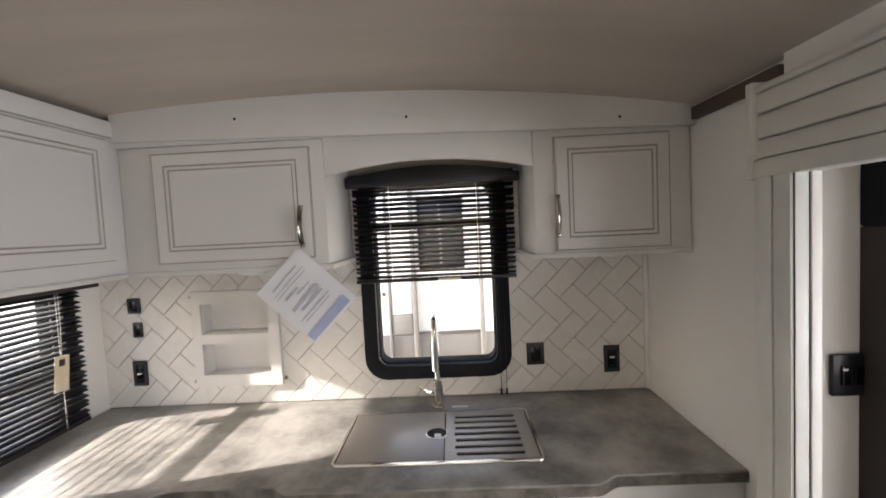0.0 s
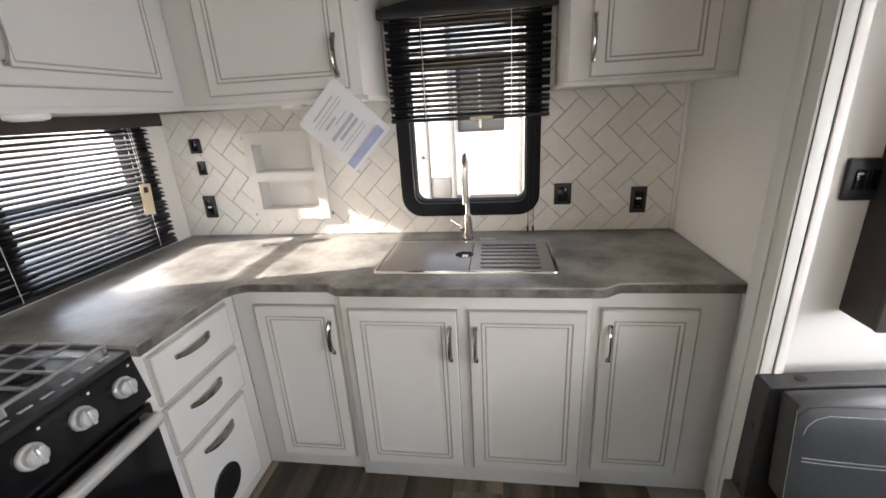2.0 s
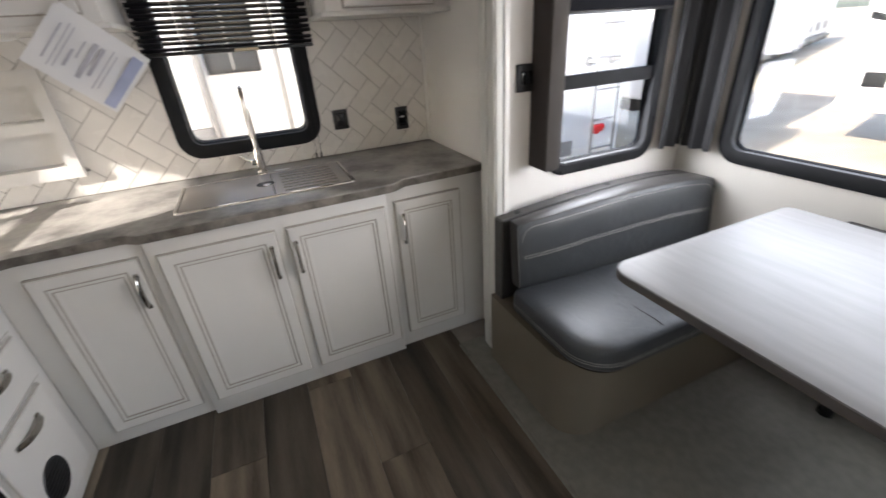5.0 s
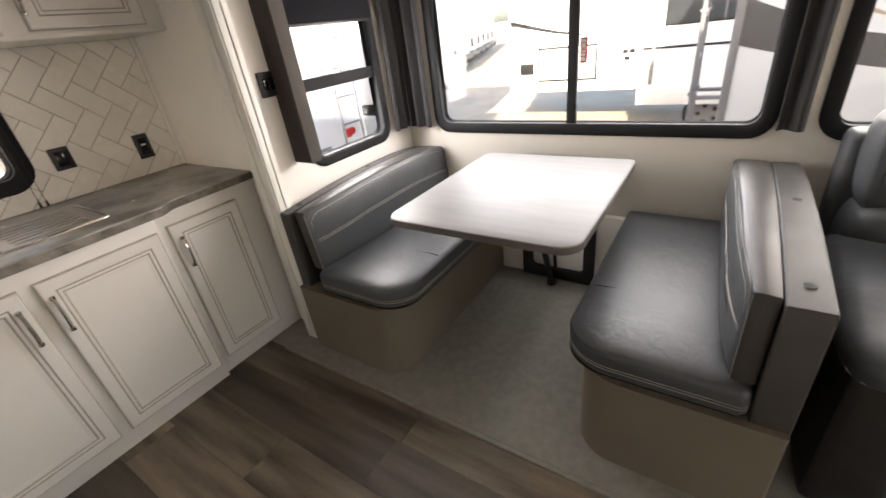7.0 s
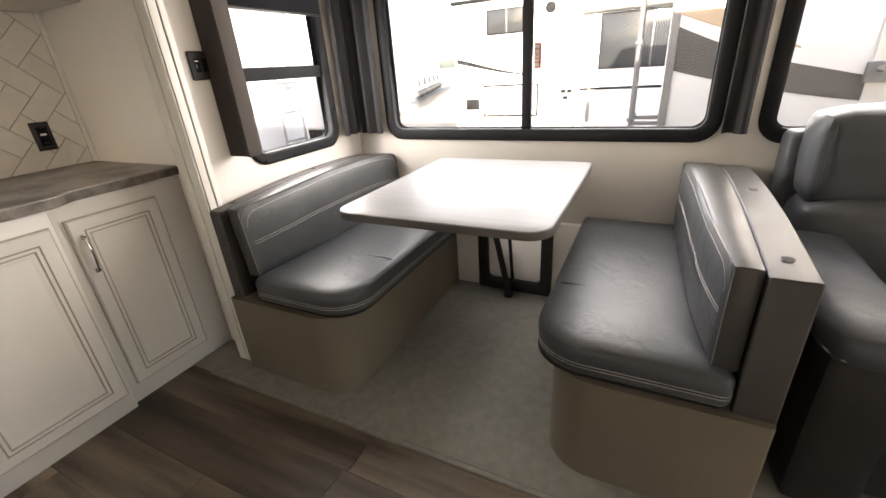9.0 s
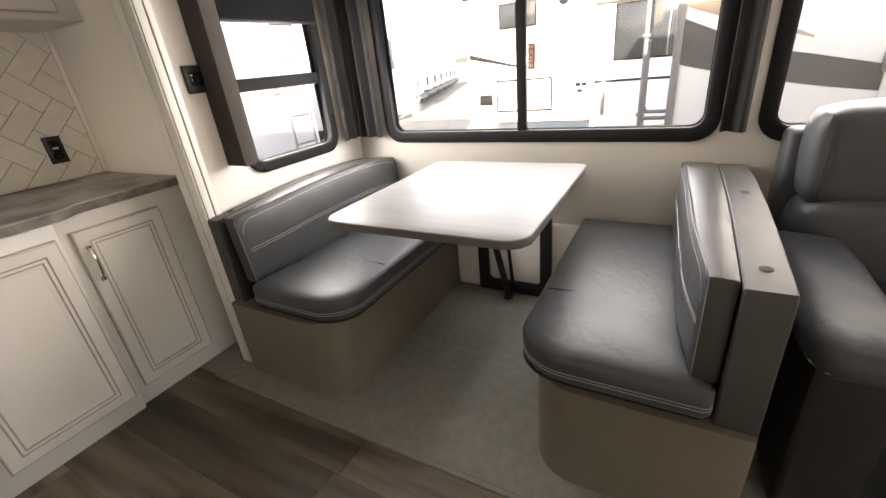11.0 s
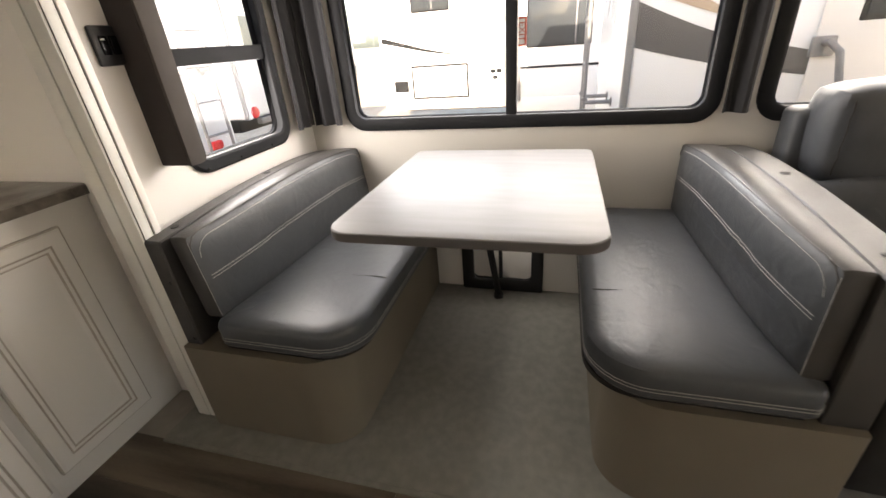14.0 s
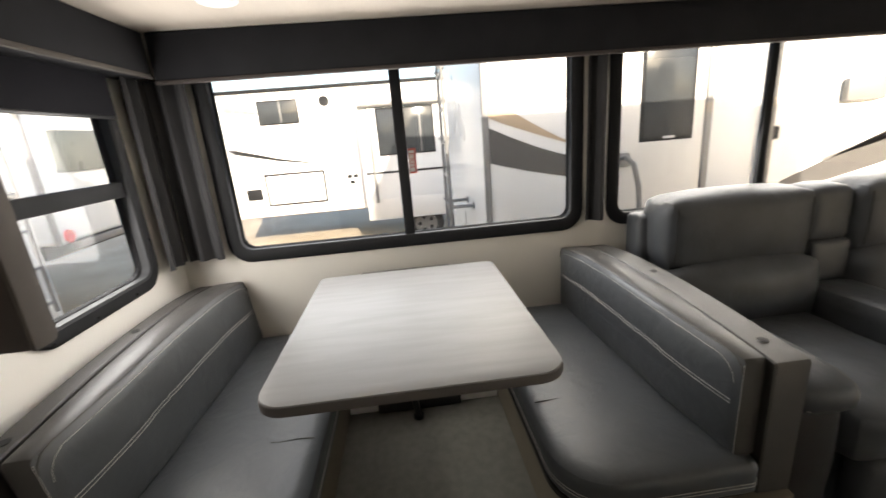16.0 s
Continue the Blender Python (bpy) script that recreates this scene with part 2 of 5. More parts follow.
COUNTER_EDGE = surface("laminate_edge", (0.24, 0.215, 0.185), 0.4, dark=(0.075, 0.066, 0.056), scale=14, fine=90, bump=0.02, amount=1.0, detail=9.0)
SINK_GREY = surface("sink_composite", (0.37, 0.34, 0.305), 0.38, metal=0.35, scale=4, fine=400, bump=0.03, amount=0.3)
STEEL = surface("polished_steel", (0.72, 0.69, 0.65), 0.16, metal=1.0, scale=8, fine=200, bump=0.0)
NICKEL = surface("brushed_nickel", (0.42, 0.40, 0.365), 0.18, metal=1.0, scale=10, fine=300, bump=0.04, stretch=(1, 1, 0.1))
SILVER = surface("silver_plastic", (0.62, 0.62, 0.61), 0.32, metal=0.5, scale=8, fine=260, bump=0.02)
BLACK = surface("black_plastic", (0.012, 0.012, 0.013), 0.38, dark=(0.02, 0.02, 0.02), scale=12, fine=300, bump=0.04)
BLACK_SLAT = surface("black_slat_paint", (0.008, 0.008, 0.010), 0.33, scale=12, fine=200, bump=0.01)
BLACK_ENAMEL = surface("black_enamel", (0.007, 0.007, 0.008), 0.12, spec=0.3, scale=8, fine=220, bump=0.02)
GRATE = surface("grey_enamel", (0.26, 0.26, 0.26), 0.25, scale=10, fine=200, bump=0.03)
BLACK_METAL = surface("black_steel", (0.015, 0.015, 0.016), 0.45, metal=0.2, scale=10, fine=200, bump=0.05)
# also paints the shade of holes onto flat discs and the basin
DARK_HOLE = surface("dark_rubber_and_hole_shade", (0.008, 0.008, 0.008), 0.8, scale=10, fine=200)
FRAME_DARK = surface("dark_window_frame", (0.009, 0.0095, 0.011), 0.68, spec=0.25, scale=10, fine=240, bump=0.04)
VALANCE = surface("valance_fabric", (0.015, 0.0155, 0.018), 0.9, spec=0.2, dark=(0.011, 0.0115, 0.013), scale=8, fine=700, bump=0.25)
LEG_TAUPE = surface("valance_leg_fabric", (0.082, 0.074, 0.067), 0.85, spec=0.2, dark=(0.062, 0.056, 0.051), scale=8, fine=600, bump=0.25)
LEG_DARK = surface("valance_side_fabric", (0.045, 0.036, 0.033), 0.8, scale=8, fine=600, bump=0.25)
# window reveals blacked out by colour, so sky light on them stays dark
REVEAL_BLACK = surface("blacked_out_reveal", (0.006, 0.006, 0.007), 0.8, scale=20, fine=200, spec=0.15)
DRAPE = surface("drape_fabric", (0.038, 0.038, 0.040), 0.9, spec=0.2, dark=(0.029, 0.029, 0.031), scale=7, fine=700, bump=0.25)
SHADE = surface("roller_shade", (0.014, 0.014, 0.017), 0.95, spec=0.1, scale=7, fine=600, bump=0.2)
LEATHER = surface("grey_faux_leather", (0.050, 0.055, 0.060), 0.43, dark=(0.038, 0.042, 0.046), scale=9, fine=420, bump=0.16, rough_var=0.06, spec=0.58, creases=0.11)
LEATHER_EDGE = surface("taupe_faux_leather", (0.041, 0.0385, 0.035), 0.46, dark=(0.031, 0.029, 0.026), spec=0.45, scale=9, fine=420, bump=0.14)
LEATHER_CHAR = surface("charcoal_faux_leather", (0.040, 0.038, 0.036), 0.45, dark=(0.030, 0.028, 0.027), scale=9, fine=420, bump=0.14, spec=0.4)
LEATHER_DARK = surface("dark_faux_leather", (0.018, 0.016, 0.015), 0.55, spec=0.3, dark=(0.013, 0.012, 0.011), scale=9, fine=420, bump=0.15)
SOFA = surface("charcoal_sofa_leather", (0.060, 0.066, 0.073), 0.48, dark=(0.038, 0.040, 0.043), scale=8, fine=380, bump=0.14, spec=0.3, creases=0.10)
THREAD = surface("pale_thread", (0.38, 0.37, 0.35), 0.7, scale=40, fine=300)
BENCH_PANEL = surface("taupe_bench_panel", (0.152, 0.130, 0.094), 0.55, dark=(0.118, 0.100, 0.072), scale=3, fine=250, bump=0.06)
TABLE = surface("pale_table_laminate", (0.218, 0.216, 0.216), 0.46, dark=(0.180, 0.178, 0.178), scale=3.0, stretch=(9, 1.2, 1), fine=60, bump=0.015, amount=0.6, rough_var=0.03, spec=0.2)
TABLE_EDGE = surface("table_edge_band", (0.09, 0.08, 0.075), 0.55, scale=6, fine=200)
PLANK = surface("vinyl_plank", (0.185, 0.148, 0.106), 0.46, spec=0.4, dark=(0.040, 0.031, 0.022), scale=2.0, stretch=(6, 0.6, 1), fine=60, bump=0.08, amount=0.9, per_piece=0.5, detail=9)
SLIDE_FLOOR = surface("woven_vinyl", (0.225, 0.220, 0.190), 0.7, dark=(0.165, 0.162, 0.140), scale=26, fine=420, bump=0.35, amount=0.6)
PAPER = surface("paper", (0.80, 0.80, 0.80), 0.6, dark=(0.74, 0.75, 0.78), scale=10, fine=200, bump=0.02)
PAPER_BLUE = surface("blue_print", (0.42, 0.47, 0.66), 0.6, scale=20, fine=200)
PAPER_GREY = surface("grey_print", (0.50, 0.50, 0.55), 0.6, scale=30, fine=200)
TAG = surface("cream_tag", (0.72, 0.62, 0.44), 0.6, dark=(0.62, 0.52, 0.36), scale=40, fine=200)
BROWN_WOOD = surface("brown_wood_strip", (0.085, 0.058, 0.042), 0.6, scale=6, stretch=(6, 1, 6), fine=80)
WHITE_PLASTIC = surface("white_plastic", (0.80, 0.79, 0.76), 0.35, scale=10, fine=300, bump=0.02, amount=0.25)
GLASS = glass("window_glass", (0.96, 0.97, 0.97))
FIBREGLASS = surface("white_fibreglass", (0.74, 0.74, 0.73), 0.3, dark=(0.69, 0.685, 0.67), scale=1.5, fine=120, bump=0.02, amount=0.5)
FIBREGLASS_CREAM = surface("cream_fibreglass", (0.74, 0.71, 0.66), 0.35, scale=1.5, fine=120, bump=0.02)
TINTED = surface("tinted_trailer_glass", (0.030, 0.034, 0.038), 0.12, spec=0.3, dark=(0.06, 0.064, 0.066), scale=1.6, fine=30, bump=0.0)
PALE_TINT = surface("pale_reflecting_glass", (0.15, 0.16, 0.145), 0.3, dark=(0.11, 0.117, 0.108), scale=1.2, fine=30, bump=0.0)
GREY_TRIM = surface("grey_metal_trim", (0.20, 0.195, 0.19), 0.4, metal=0.0, scale=5, fine=160)
STRIPE_DARK = surface("dark_graphic", (0.085, 0.08, 0.078), 0.35, scale=3, fine=120)
STRIPE_TAN = surface("tan_graphic", (0.40, 0.31, 0.22), 0.35, scale=3, fine=120)
RED_LENS = surface("red_lens", (0.62, 0.02, 0.02), 0.2, scale=20, fine=200)
RED_PRINT = surface("red_print", (0.55, 0.10, 0.07), 0.5, scale=20, fine=200)
RUBBER = surface("tyre_rubber", (0.022, 0.022, 0.022), 0.75, scale=10, fine=120)
GROUND = surface("pale_gravel", (0.50, 0.41, 0.30), 0.9, dark=(0.36, 0.295, 0.215), scale=0.8, fine=25, bump=0.5, amount=0.8)

# ---- structure ----
KX0, KX1, KY, REAR = -1.53, 0.97, 2.0, -3.5
SX, SEND, SOTHER, SCEIL = 1.97, 1.14, -2.75, 1.80
along_x = lambda u, w, z: (u, w, z)
along_y = lambda u, w, z: (w, u, z)
arch = lambda x: 2.168 - 0.045 * x - 0.062 * x * x

SINK_WIN = (-0.262, 0.304, 1.05, 1.885)
LEFT_WIN = (1.18, 1.815, 0.985, 1.515)
DIN_WIN = (-0.665, 0.885, 0.905, 1.70)
SOFA_WIN = (-2.42, -0.875, 0.905, 1.70)
# unseen opening, added only to hold the rear fill light
REAR_FILL_HOLE = (-1.15, 0.55, 0.25, 1.45)
END_WIN = (1.195, 1.735, 0.905, 1.70)

solid("floor", box(KX0 - 0.1, SX + 0.1, REAR - 0.1, KY + 0.1, -0.12, -0.005, 0), GROUT, "dark subfloor under the plank flooring", "floor", kind="structure")
solid("floor_slide", box(0.755, SX, SOTHER, 1.247, -0.004, 0.012, 0.004), SLIDE_FLOOR, "grey woven vinyl floor of the slide-out", "floor", kind="structure")
solid("wall_kitchen", wall_with_holes(KX0 - 0.1, 1.07, -0.12, 2.3, KY, KY + 0.1, [SINK_WIN, (-1.06, -0.735, 1.055, 1.206), (-1.052, -0.738, 1.246, 1.39)], along_x), GROUT, "kitchen wall behind the tile backsplash", "wall", kind="structure")
solid("wall_left", wall_with_holes(REAR - 0.1, KY, -0.12, 2.3, KX0 - 0.1, KX0, [LEFT_WIN], along_y), PANEL_WHITE, "off-white wall panel beside the range", "wall", kind="structure")
solid("wall_right", box(KX1, KX1 + 0.1, 1.2055, KY, -0.12, 2.3, 0.002), PANEL_WHITE, "off-white wall panel at the end of the counter", "wall", kind="structure")
solid("wall_right_rear", box(KX1, KX1 + 0.1, REAR, SOTHER, -0.12, 2.3, 0.002), PANEL_WHITE, "off-white wall panel beyond the slide-out", "wall", kind="structure")
solid("wall_rear", wall_with_holes(KX0, KX1 + 0.1, -0.12, 2.3, REAR - 0.1, REAR, [REAR_FILL_HOLE], along_x), PANEL_WHITE, "plain off-white wall at the far end", "wall", kind="structure")
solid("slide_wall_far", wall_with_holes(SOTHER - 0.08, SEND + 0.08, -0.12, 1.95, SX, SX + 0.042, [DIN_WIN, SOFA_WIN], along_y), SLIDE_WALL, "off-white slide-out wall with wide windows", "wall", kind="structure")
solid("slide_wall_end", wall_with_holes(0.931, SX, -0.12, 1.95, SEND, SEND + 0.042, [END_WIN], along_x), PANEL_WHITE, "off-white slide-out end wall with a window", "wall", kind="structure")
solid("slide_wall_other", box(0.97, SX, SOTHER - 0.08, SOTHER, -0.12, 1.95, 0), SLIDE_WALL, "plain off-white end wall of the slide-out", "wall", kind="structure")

xs = [KX0 - 0.05 + 2.58 * k / 32 for k in range(33)]
outline = [(x, arch(x)) for x in xs] + [(x, arch(x) + 0.06) for x in reversed(xs)]
solid("ceiling", prism(outline, "y", REAR - 0.05, KY + 0.05), CEILING, "arched beige ceiling with a faint streaky print", "ceiling", kind="structure")
solid("ceiling_slide", box(0.905, SX + 0.08, SOTHER - 0.08, SEND + 0.08, SCEIL, SCEIL + 0.06, 0), CEILING, "flat beige ceiling of the slide-out", "ceiling", kind="structure")

solid("wall_kick_panel", box(1.930, 1.968, -0.250, 0.512, 0.0125, 0.44, 0.002), PANEL_WHITE, "white panel on the wall under the dinette table", "panel", kind="structure")

# shiplap fascia above the slide-out's opening
fas = thing("slide_fascia", (0.87, 1.21, 1.777), "off-white shiplap boards above the slide-out opening", "fascia", kind="structure")
part("backing", box(0.885, 0.93, SOTHER - 0.1, 1.205, 1.785, 1.986, 0.002), GLAZE_SHADE, fas)
part("upper_filler", box(0.945, 0.968, SOTHER - 0.1, 1.205, 1.96, 2.13, 0), PANEL_WHITE, fas)
for z0, z1 in ((1.816, 1.8585), (1.8635, 1.9195), (1.9245, 1.972)):
    part("board", box(0.874, 0.889, SOTHER - 0.1, 1.20, z0, z1, 0.003), SHIPLAP, fas)
part("top_rail", box(0.868, 0.93, SOTHER - 0.1, 1.207, 1.974, 1.990, 0.003), SHIPLAP, fas)
part("bottom_rail", box(0.866, 0.93, SOTHER - 0.1, 1.207, 1.769, 1.812, 0.004), SHIPLAP, fas)
part("end_cap", box(0.863, 0.93, 1.200, 1.224, 1.765, 2.003, 0.004), SHIPLAP, fas)

# grooved pilaster where the slide-out meets the kitchen
pil = thing("pilaster", (0.91, 1.11, 0), "grey-white grooved trim board beside the slide-out", "trim", kind="structure")
part("core", joined(box(0.8762, 0.930, 1.0912, 1.150, 0, 1.775, 0.0005), box(0.8762, 0.97, 1.150, 1.205, 0, 1.775, 0.0005)), GROOVE, pil)
for y0, y1 in ((1.0935, 1.1430), (1.1495, 1.2000)):
    part("board", box(0.869, 0.884, y0, y1, 0.0, 1.773, 0.0012), TRIM_GREY, pil)
part("side_board", box(0.8765, 0.9065, 1.0885, 1.0911, 0.0, 1.773, 0.0008), TRIM_GREY, pil)
part("edge_strip", box(0.9095, 0.932, 1.0840, 1.0910, 0.0, 1.773, 0.002), PANEL_WHITE, pil)

solid("corner_trim_kitchen", box(0.952, 0.9695, 1.987, 1.9995, 0.916, 1.56, 0.003), PANEL_WHITE, "slim white trim where tiles end", "trim", kind="structure")
solid("ceiling_trim", box(0.945, 0.9685, 1.226, 1.60, 2.010, 2.052, 0.003), BROWN_WOOD, "dark brown wooden strip under the ceiling", "trim", kind="structure")
solid("floor_trim_slide", box(0.738, 0.756, SOTHER, 1.245, -0.003, 0.010, 0.003), SLIDE_FLOOR, "grey edge strip of the slide-out floor", "trim", kind="structure")


# ---- windows ----
def window(name, hole, axis, face, out, label, rails=(), posts=(), r=0.065, lip=0.045, depth=0.1, group="windows"):
    """A trailer window with a dark rounded frame. hole: u0, u1, z0, z1; face: the wall's inner face; out: +1 or -1, the way out of the room."""
    u0, u1, z0, z1 = hole
    put = {"x": lambda u, w, z: (w, u, z), "y": lambda u, w, z: (u, w, z)}[axis]
    w = thing(name, put((u0 + u1) / 2, face, z0 - lip), label, "window", group, kind="structure")
    part("window_frame", frame_ring(rrect(u0 - lip, u1 + lip, z0 - lip, z1 + lip, r + lip * 0.7), rrect(u0 + 0.012, u1 - 0.012, z0 + 0.012, z1 - 0.012, r * 0.75), axis, face + 0.02 * out, face - 0.016 * out), FRAME_DARK, w)
    # the reveal's shade is put into its black colour
    part("outer_frame", frame_ring(rrect(u0, u1, z0, z1, 0.004), rrect(u0 + 0.016, u1 - 0.016, z0 + 0.016, z1 - 0.016, r * 0.75), axis, face + (depth + 0.002) * out, face + 0.021 * out), REVEAL_BLACK, w)
    lo, hi = sorted((face + 0.002 * out, face + 0.029 * out))
    for z, h in rails:
        part("rail", box(u0 + 0.01, u1 - 0.01, lo, hi, z - h / 2, z + h / 2, 0.004) if axis == "y" else box(lo, hi, u0 + 0.01, u1 - 0.01, z - h / 2, z + h / 2, 0.004), FRAME_DARK, w)
    for u, h in posts:
        part("mullion", box(u - h / 2, u + h / 2, lo, hi, z0 + 0.01, z1 - 0.01, 0.004) if axis == "y" else box(lo, hi, u - h / 2, u + h / 2, z0 + 0.01, z1 - 0.01, 0.004), FRAME_DARK, w)
    g0, g1 = sorted((face + 0.030 * out, face + 0.034 * out))
    us = [u0, *[u for u, _ in posts], u1]
    for a, b in zip(us, us[1:]):
        pane = part("pane", box(a + 0.002, b - 0.002, g0, g1, z0 + 0.002, z1 - 0.002, 0) if axis == "y" else box(g0, g1, a + 0.002, b - 0.002, z0 + 0.002, z1 - 0.002, 0), GLASS, w)
        pane.visible_shadow = False
    return w


window("window_sink", SINK_WIN, "y", KY, 1, "black-framed rounded window above the sink", rails=((1.70, 0.035),), lip=0.050)
window("window_range", LEFT_WIN, "x", KX0, -1, "black-framed window behind a black blind", rails=((1.225, 0.035),))
win_din = window("window_dinette", DIN_WIN, "x", SX, 1, "wide dark-framed sliding window beside the dinette", posts=((0.115, 0.048),), depth=0.042)
window("window_sofa", SOFA_WIN, "x", SX, 1, "wide dark-framed sliding window behind the sofa", posts=((-1.62, 0.038),), depth=0.042)
win_end = window("window_end", END_WIN, "y", SEND, 1, "narrow dark-framed window at the dinette's end", rails=((1.25, 0.055),), lip=0.04, depth=0.042)
sticker = part("exit_sticker", box(1.9975, 1.9990, 0.054, 0.088, 1.19, 1.30, 0), RED_PRINT, win_din, "red and white emergency sign")
part("sticker_band", box(1.9963, 1.9973, 0.062, 0.087, 1.198, 1.292, 0), PAPER, sticker)


def lettering(body, size, m, material, parent, name="lettering"):
    """Words in the built-in font as a flat mesh."""
    cu = bpy.data.curves.new(name, "FONT")
    cu.body, cu.size, cu.align_x, cu.align_y = body, size, "CENTER", "CENTER"
    tmp = bpy.data.objects.new(name, cu)
    scene.collection.objects.link(tmp)
    dg = bpy.context.evaluated_depsgraph_get()
    me = bpy.data.meshes.new_from_object(tmp.evaluated_get(dg))
    bpy.data.objects.remove(tmp)
    bm = bmesh.new()
    bm.from_mesh(me)
    moved(bm, m)
    return part(name, bm, material, parent)


# EXIT reads downwards on the dinette window
lettering("EXIT", 0.036, Matrix.Translation((1.9957, 0.0745, 1.245)) @ Matrix(((0, 0, -1, 0), (0, -1, 0, 0), (-1, 0, 0, 0), (0, 0, 0, 1))), RED_PRINT, sticker, "letters")

for k, (x, z) in enumerate(((1.225, 0.881), (1.40, 0.881), (1.60, 0.881), (1.752, 1.05))):
    part("screw", disc((x, SEND - 0.0165, z), (0, -1, 0), 0.005, 0.0012, 12, 0.0004), BLACK_ENAMEL, win_end)

# ---- kitchen ----
def panel_door(u0, u1, z0, z1, t=0.019, rail=0.047, rim_shade=True):
    """A raised-panel door, face outwards along w, in (u, w, z); the grooves carry a darker glaze, the outer rim a
    painted shadow line.
    """
    g = rail
    steps = [(0, 0, 0), (0, t - 0.007, 1), (0.0045, t - 0.005, 1), (0.0075, t, 0), (g - 0.002, t, 0), (g + 0.001, t - 0.0035, 1), (g + 0.004, t - 0.0010, 1), (g + 0.013, t - 0.0012, 0), (g + 0.016, t - 0.0045, 1), (g + 0.019, t - 0.0045, 1), (g + 0.029, t - 0.0085, 0), (g + 0.036, t - 0.0085, 0)]
    bm = bmesh.new()
    rows = []
    for i, w, _ in steps:
        rows.append([bm.verts.new(p) for p in ((u0 + i, w, z0 + i), (u1 - i, w, z0 + i), (u1 - i, w, z1 - i), (u0 + i, w, z1 - i))])
    for (a, b), s in zip(zip(rows, rows[1:]), steps[1:]):
        for k in range(4):
            f = bm.faces.new((a[k], a[(k + 1) % 4], b[(k + 1) % 4], b[k]))
            f.material_index = s[2]
    bm.faces.new(rows[0][::-1])
    bm.faces.new(rows[-1])
    return bm


def slab_front(u0, u1, z0, z1, t=0.019):
    """A flat drawer front with a glazed edge bead."""
    steps = [(0, 0, 0), (0, t - 0.006, 0), (0.004, t - 0.004, 1), (0.008, t - 0.004, 1), (0.010, t, 0), (0.02, t, 0)]
    bm = bmesh.new()
    rows = [[bm.verts.new(p) for p in ((u0 + i, w, z0 + i), (u1 - i, w, z0 + i), (u1 - i, w, z1 - i), (u0 + i, w, z1 - i))] for i, w, _ in steps]
    for (a, b), s in zip(zip(rows, rows[1:]), steps[1:]):
        for k in range(4):
            f = bm.faces.new((a[k], a[(k + 1) % 4], b[(k + 1) % 4], b[k]))
            f.material_index = s[2]
    bm.faces.new(rows[0][::-1])
    bm.faces.new(rows[-1])
    return bm


def pull(u, z, length=0.14, upright=True, w=0.019):
    """An arched flat bar pull in (u, w, z) with square feet."""
    pts = []
    for k in range(13):
        s = k / 12
        rise = 0.026 * math.sin(math.pi * s) ** 0.55
        d = (s - 0.5) * length
        pts.append((u, w + 0.002 + rise, z + d) if upright else (u + d, w + 0.002 + rise, z))
    bm = tube(pts, 0.0100, 8, squash=0.42)
    for d in (-length / 2, length / 2):
        c = (u, z + d) if upright else (u + d, z)
        bm = joined(bm, box(c[0] - 0.008, c[0] + 0.008, w, w + 0.008, c[1] - 0.008, c[1] + 0.008, 0.002))
    return bm


BACK, SINKF, LEFTF = facing_back(1.385), facing_back(1.357), facing_left(-0.892)

# base cabinets along the kitchen wall
for name, x0, x1, F, yf, doors, label in (
    ("base_cabinet", -0.8935, -0.434, BACK, 1.385, ((-0.803, -0.466, 0.070, 0.815, -0.490),), "off-white glazed base cabinet in the counter's corner"),
    ("sink_cabinet", -0.433, 0.481, SINKF, 1.357, ((-0.404, 0.012, 0.085, 0.815, -0.018), (0.050, 0.466, 0.085, 0.815, 0.076)), "off-white two-door sink cabinet standing slightly proud"),
    ("base_cabinet", 0.482, 0.968, BACK, 1.385, ((0.517, 0.843, 0.085, 0.815, 0.551),), "off-white base cabinet beside the wall panel"),
):
    cab = thing(name, ((x0 + x1) / 2, 1.7, 0), label, "cabinet", "base cabinets")
    part("body", box(x0, x1, yf, 1.995, 0.0, 0.874, 0.003), PAINT, cab)
    for u0, u1, z0, z1, hu in doors:
        d = part("door", moved(panel_door(u0, u1, z0, z1), F), [PAINT, GLAZE_SHADE], cab)
        part("handle", moved(pull(hu, 0.68, 0.135), F), NICKEL, d, "arched brushed-nickel handle")

# drawer stack and range along the left wall
stack = thing("drawer_cabinet", (-1.2, 1.13, 0), "off-white drawer cabinet beside the black range", "cabinet", "base cabinets")
part("body", box(-1.528, -0.892, 0.918, 1.384, 0.0, 0.874, 0.003), PAINT, stack)
for z0, z1, hz in ((0.672, 0.850, 0.795), (0.478, 0.658, 0.600)):
    d = part("drawer_front", moved(slab_front(0.948, 1.322, z0, z1), LEFTF), [PAINT, GLAZE_SHADE], stack)
    part("handle", moved(pull(1.115, hz, 0.145, False), LEFTF), NICKEL, d, "arched brushed-nickel handle")
d = part("door", moved(slab_front(0.948, 1.300, 0.060, 0.464), LEFTF), [PAINT, GLAZE_SHADE], stack)
part("handle", moved(pull(1.115, 0.405, 0.145, False), LEFTF), NICKEL, d, "arched brushed-nickel handle")
vent = part("vent", disc((-0.874, 1.095, 0.195), (1, 0, 0), 0.076, 0.006, 40, 0.003), BLACK, d, "round black plastic heating vent")
for k in range(-3, 4):
    h = math.sqrt(0.068 ** 2 - (0.015 * k) ** 2)
    part("louvre", box(-0.869, -0.8655, 1.095 - h, 1.095 + h, 0.195 + 0.015 * k - 0.0035, 0.195 + 0.015 * k + 0.0035, 0.001), BLACK_METAL, d)

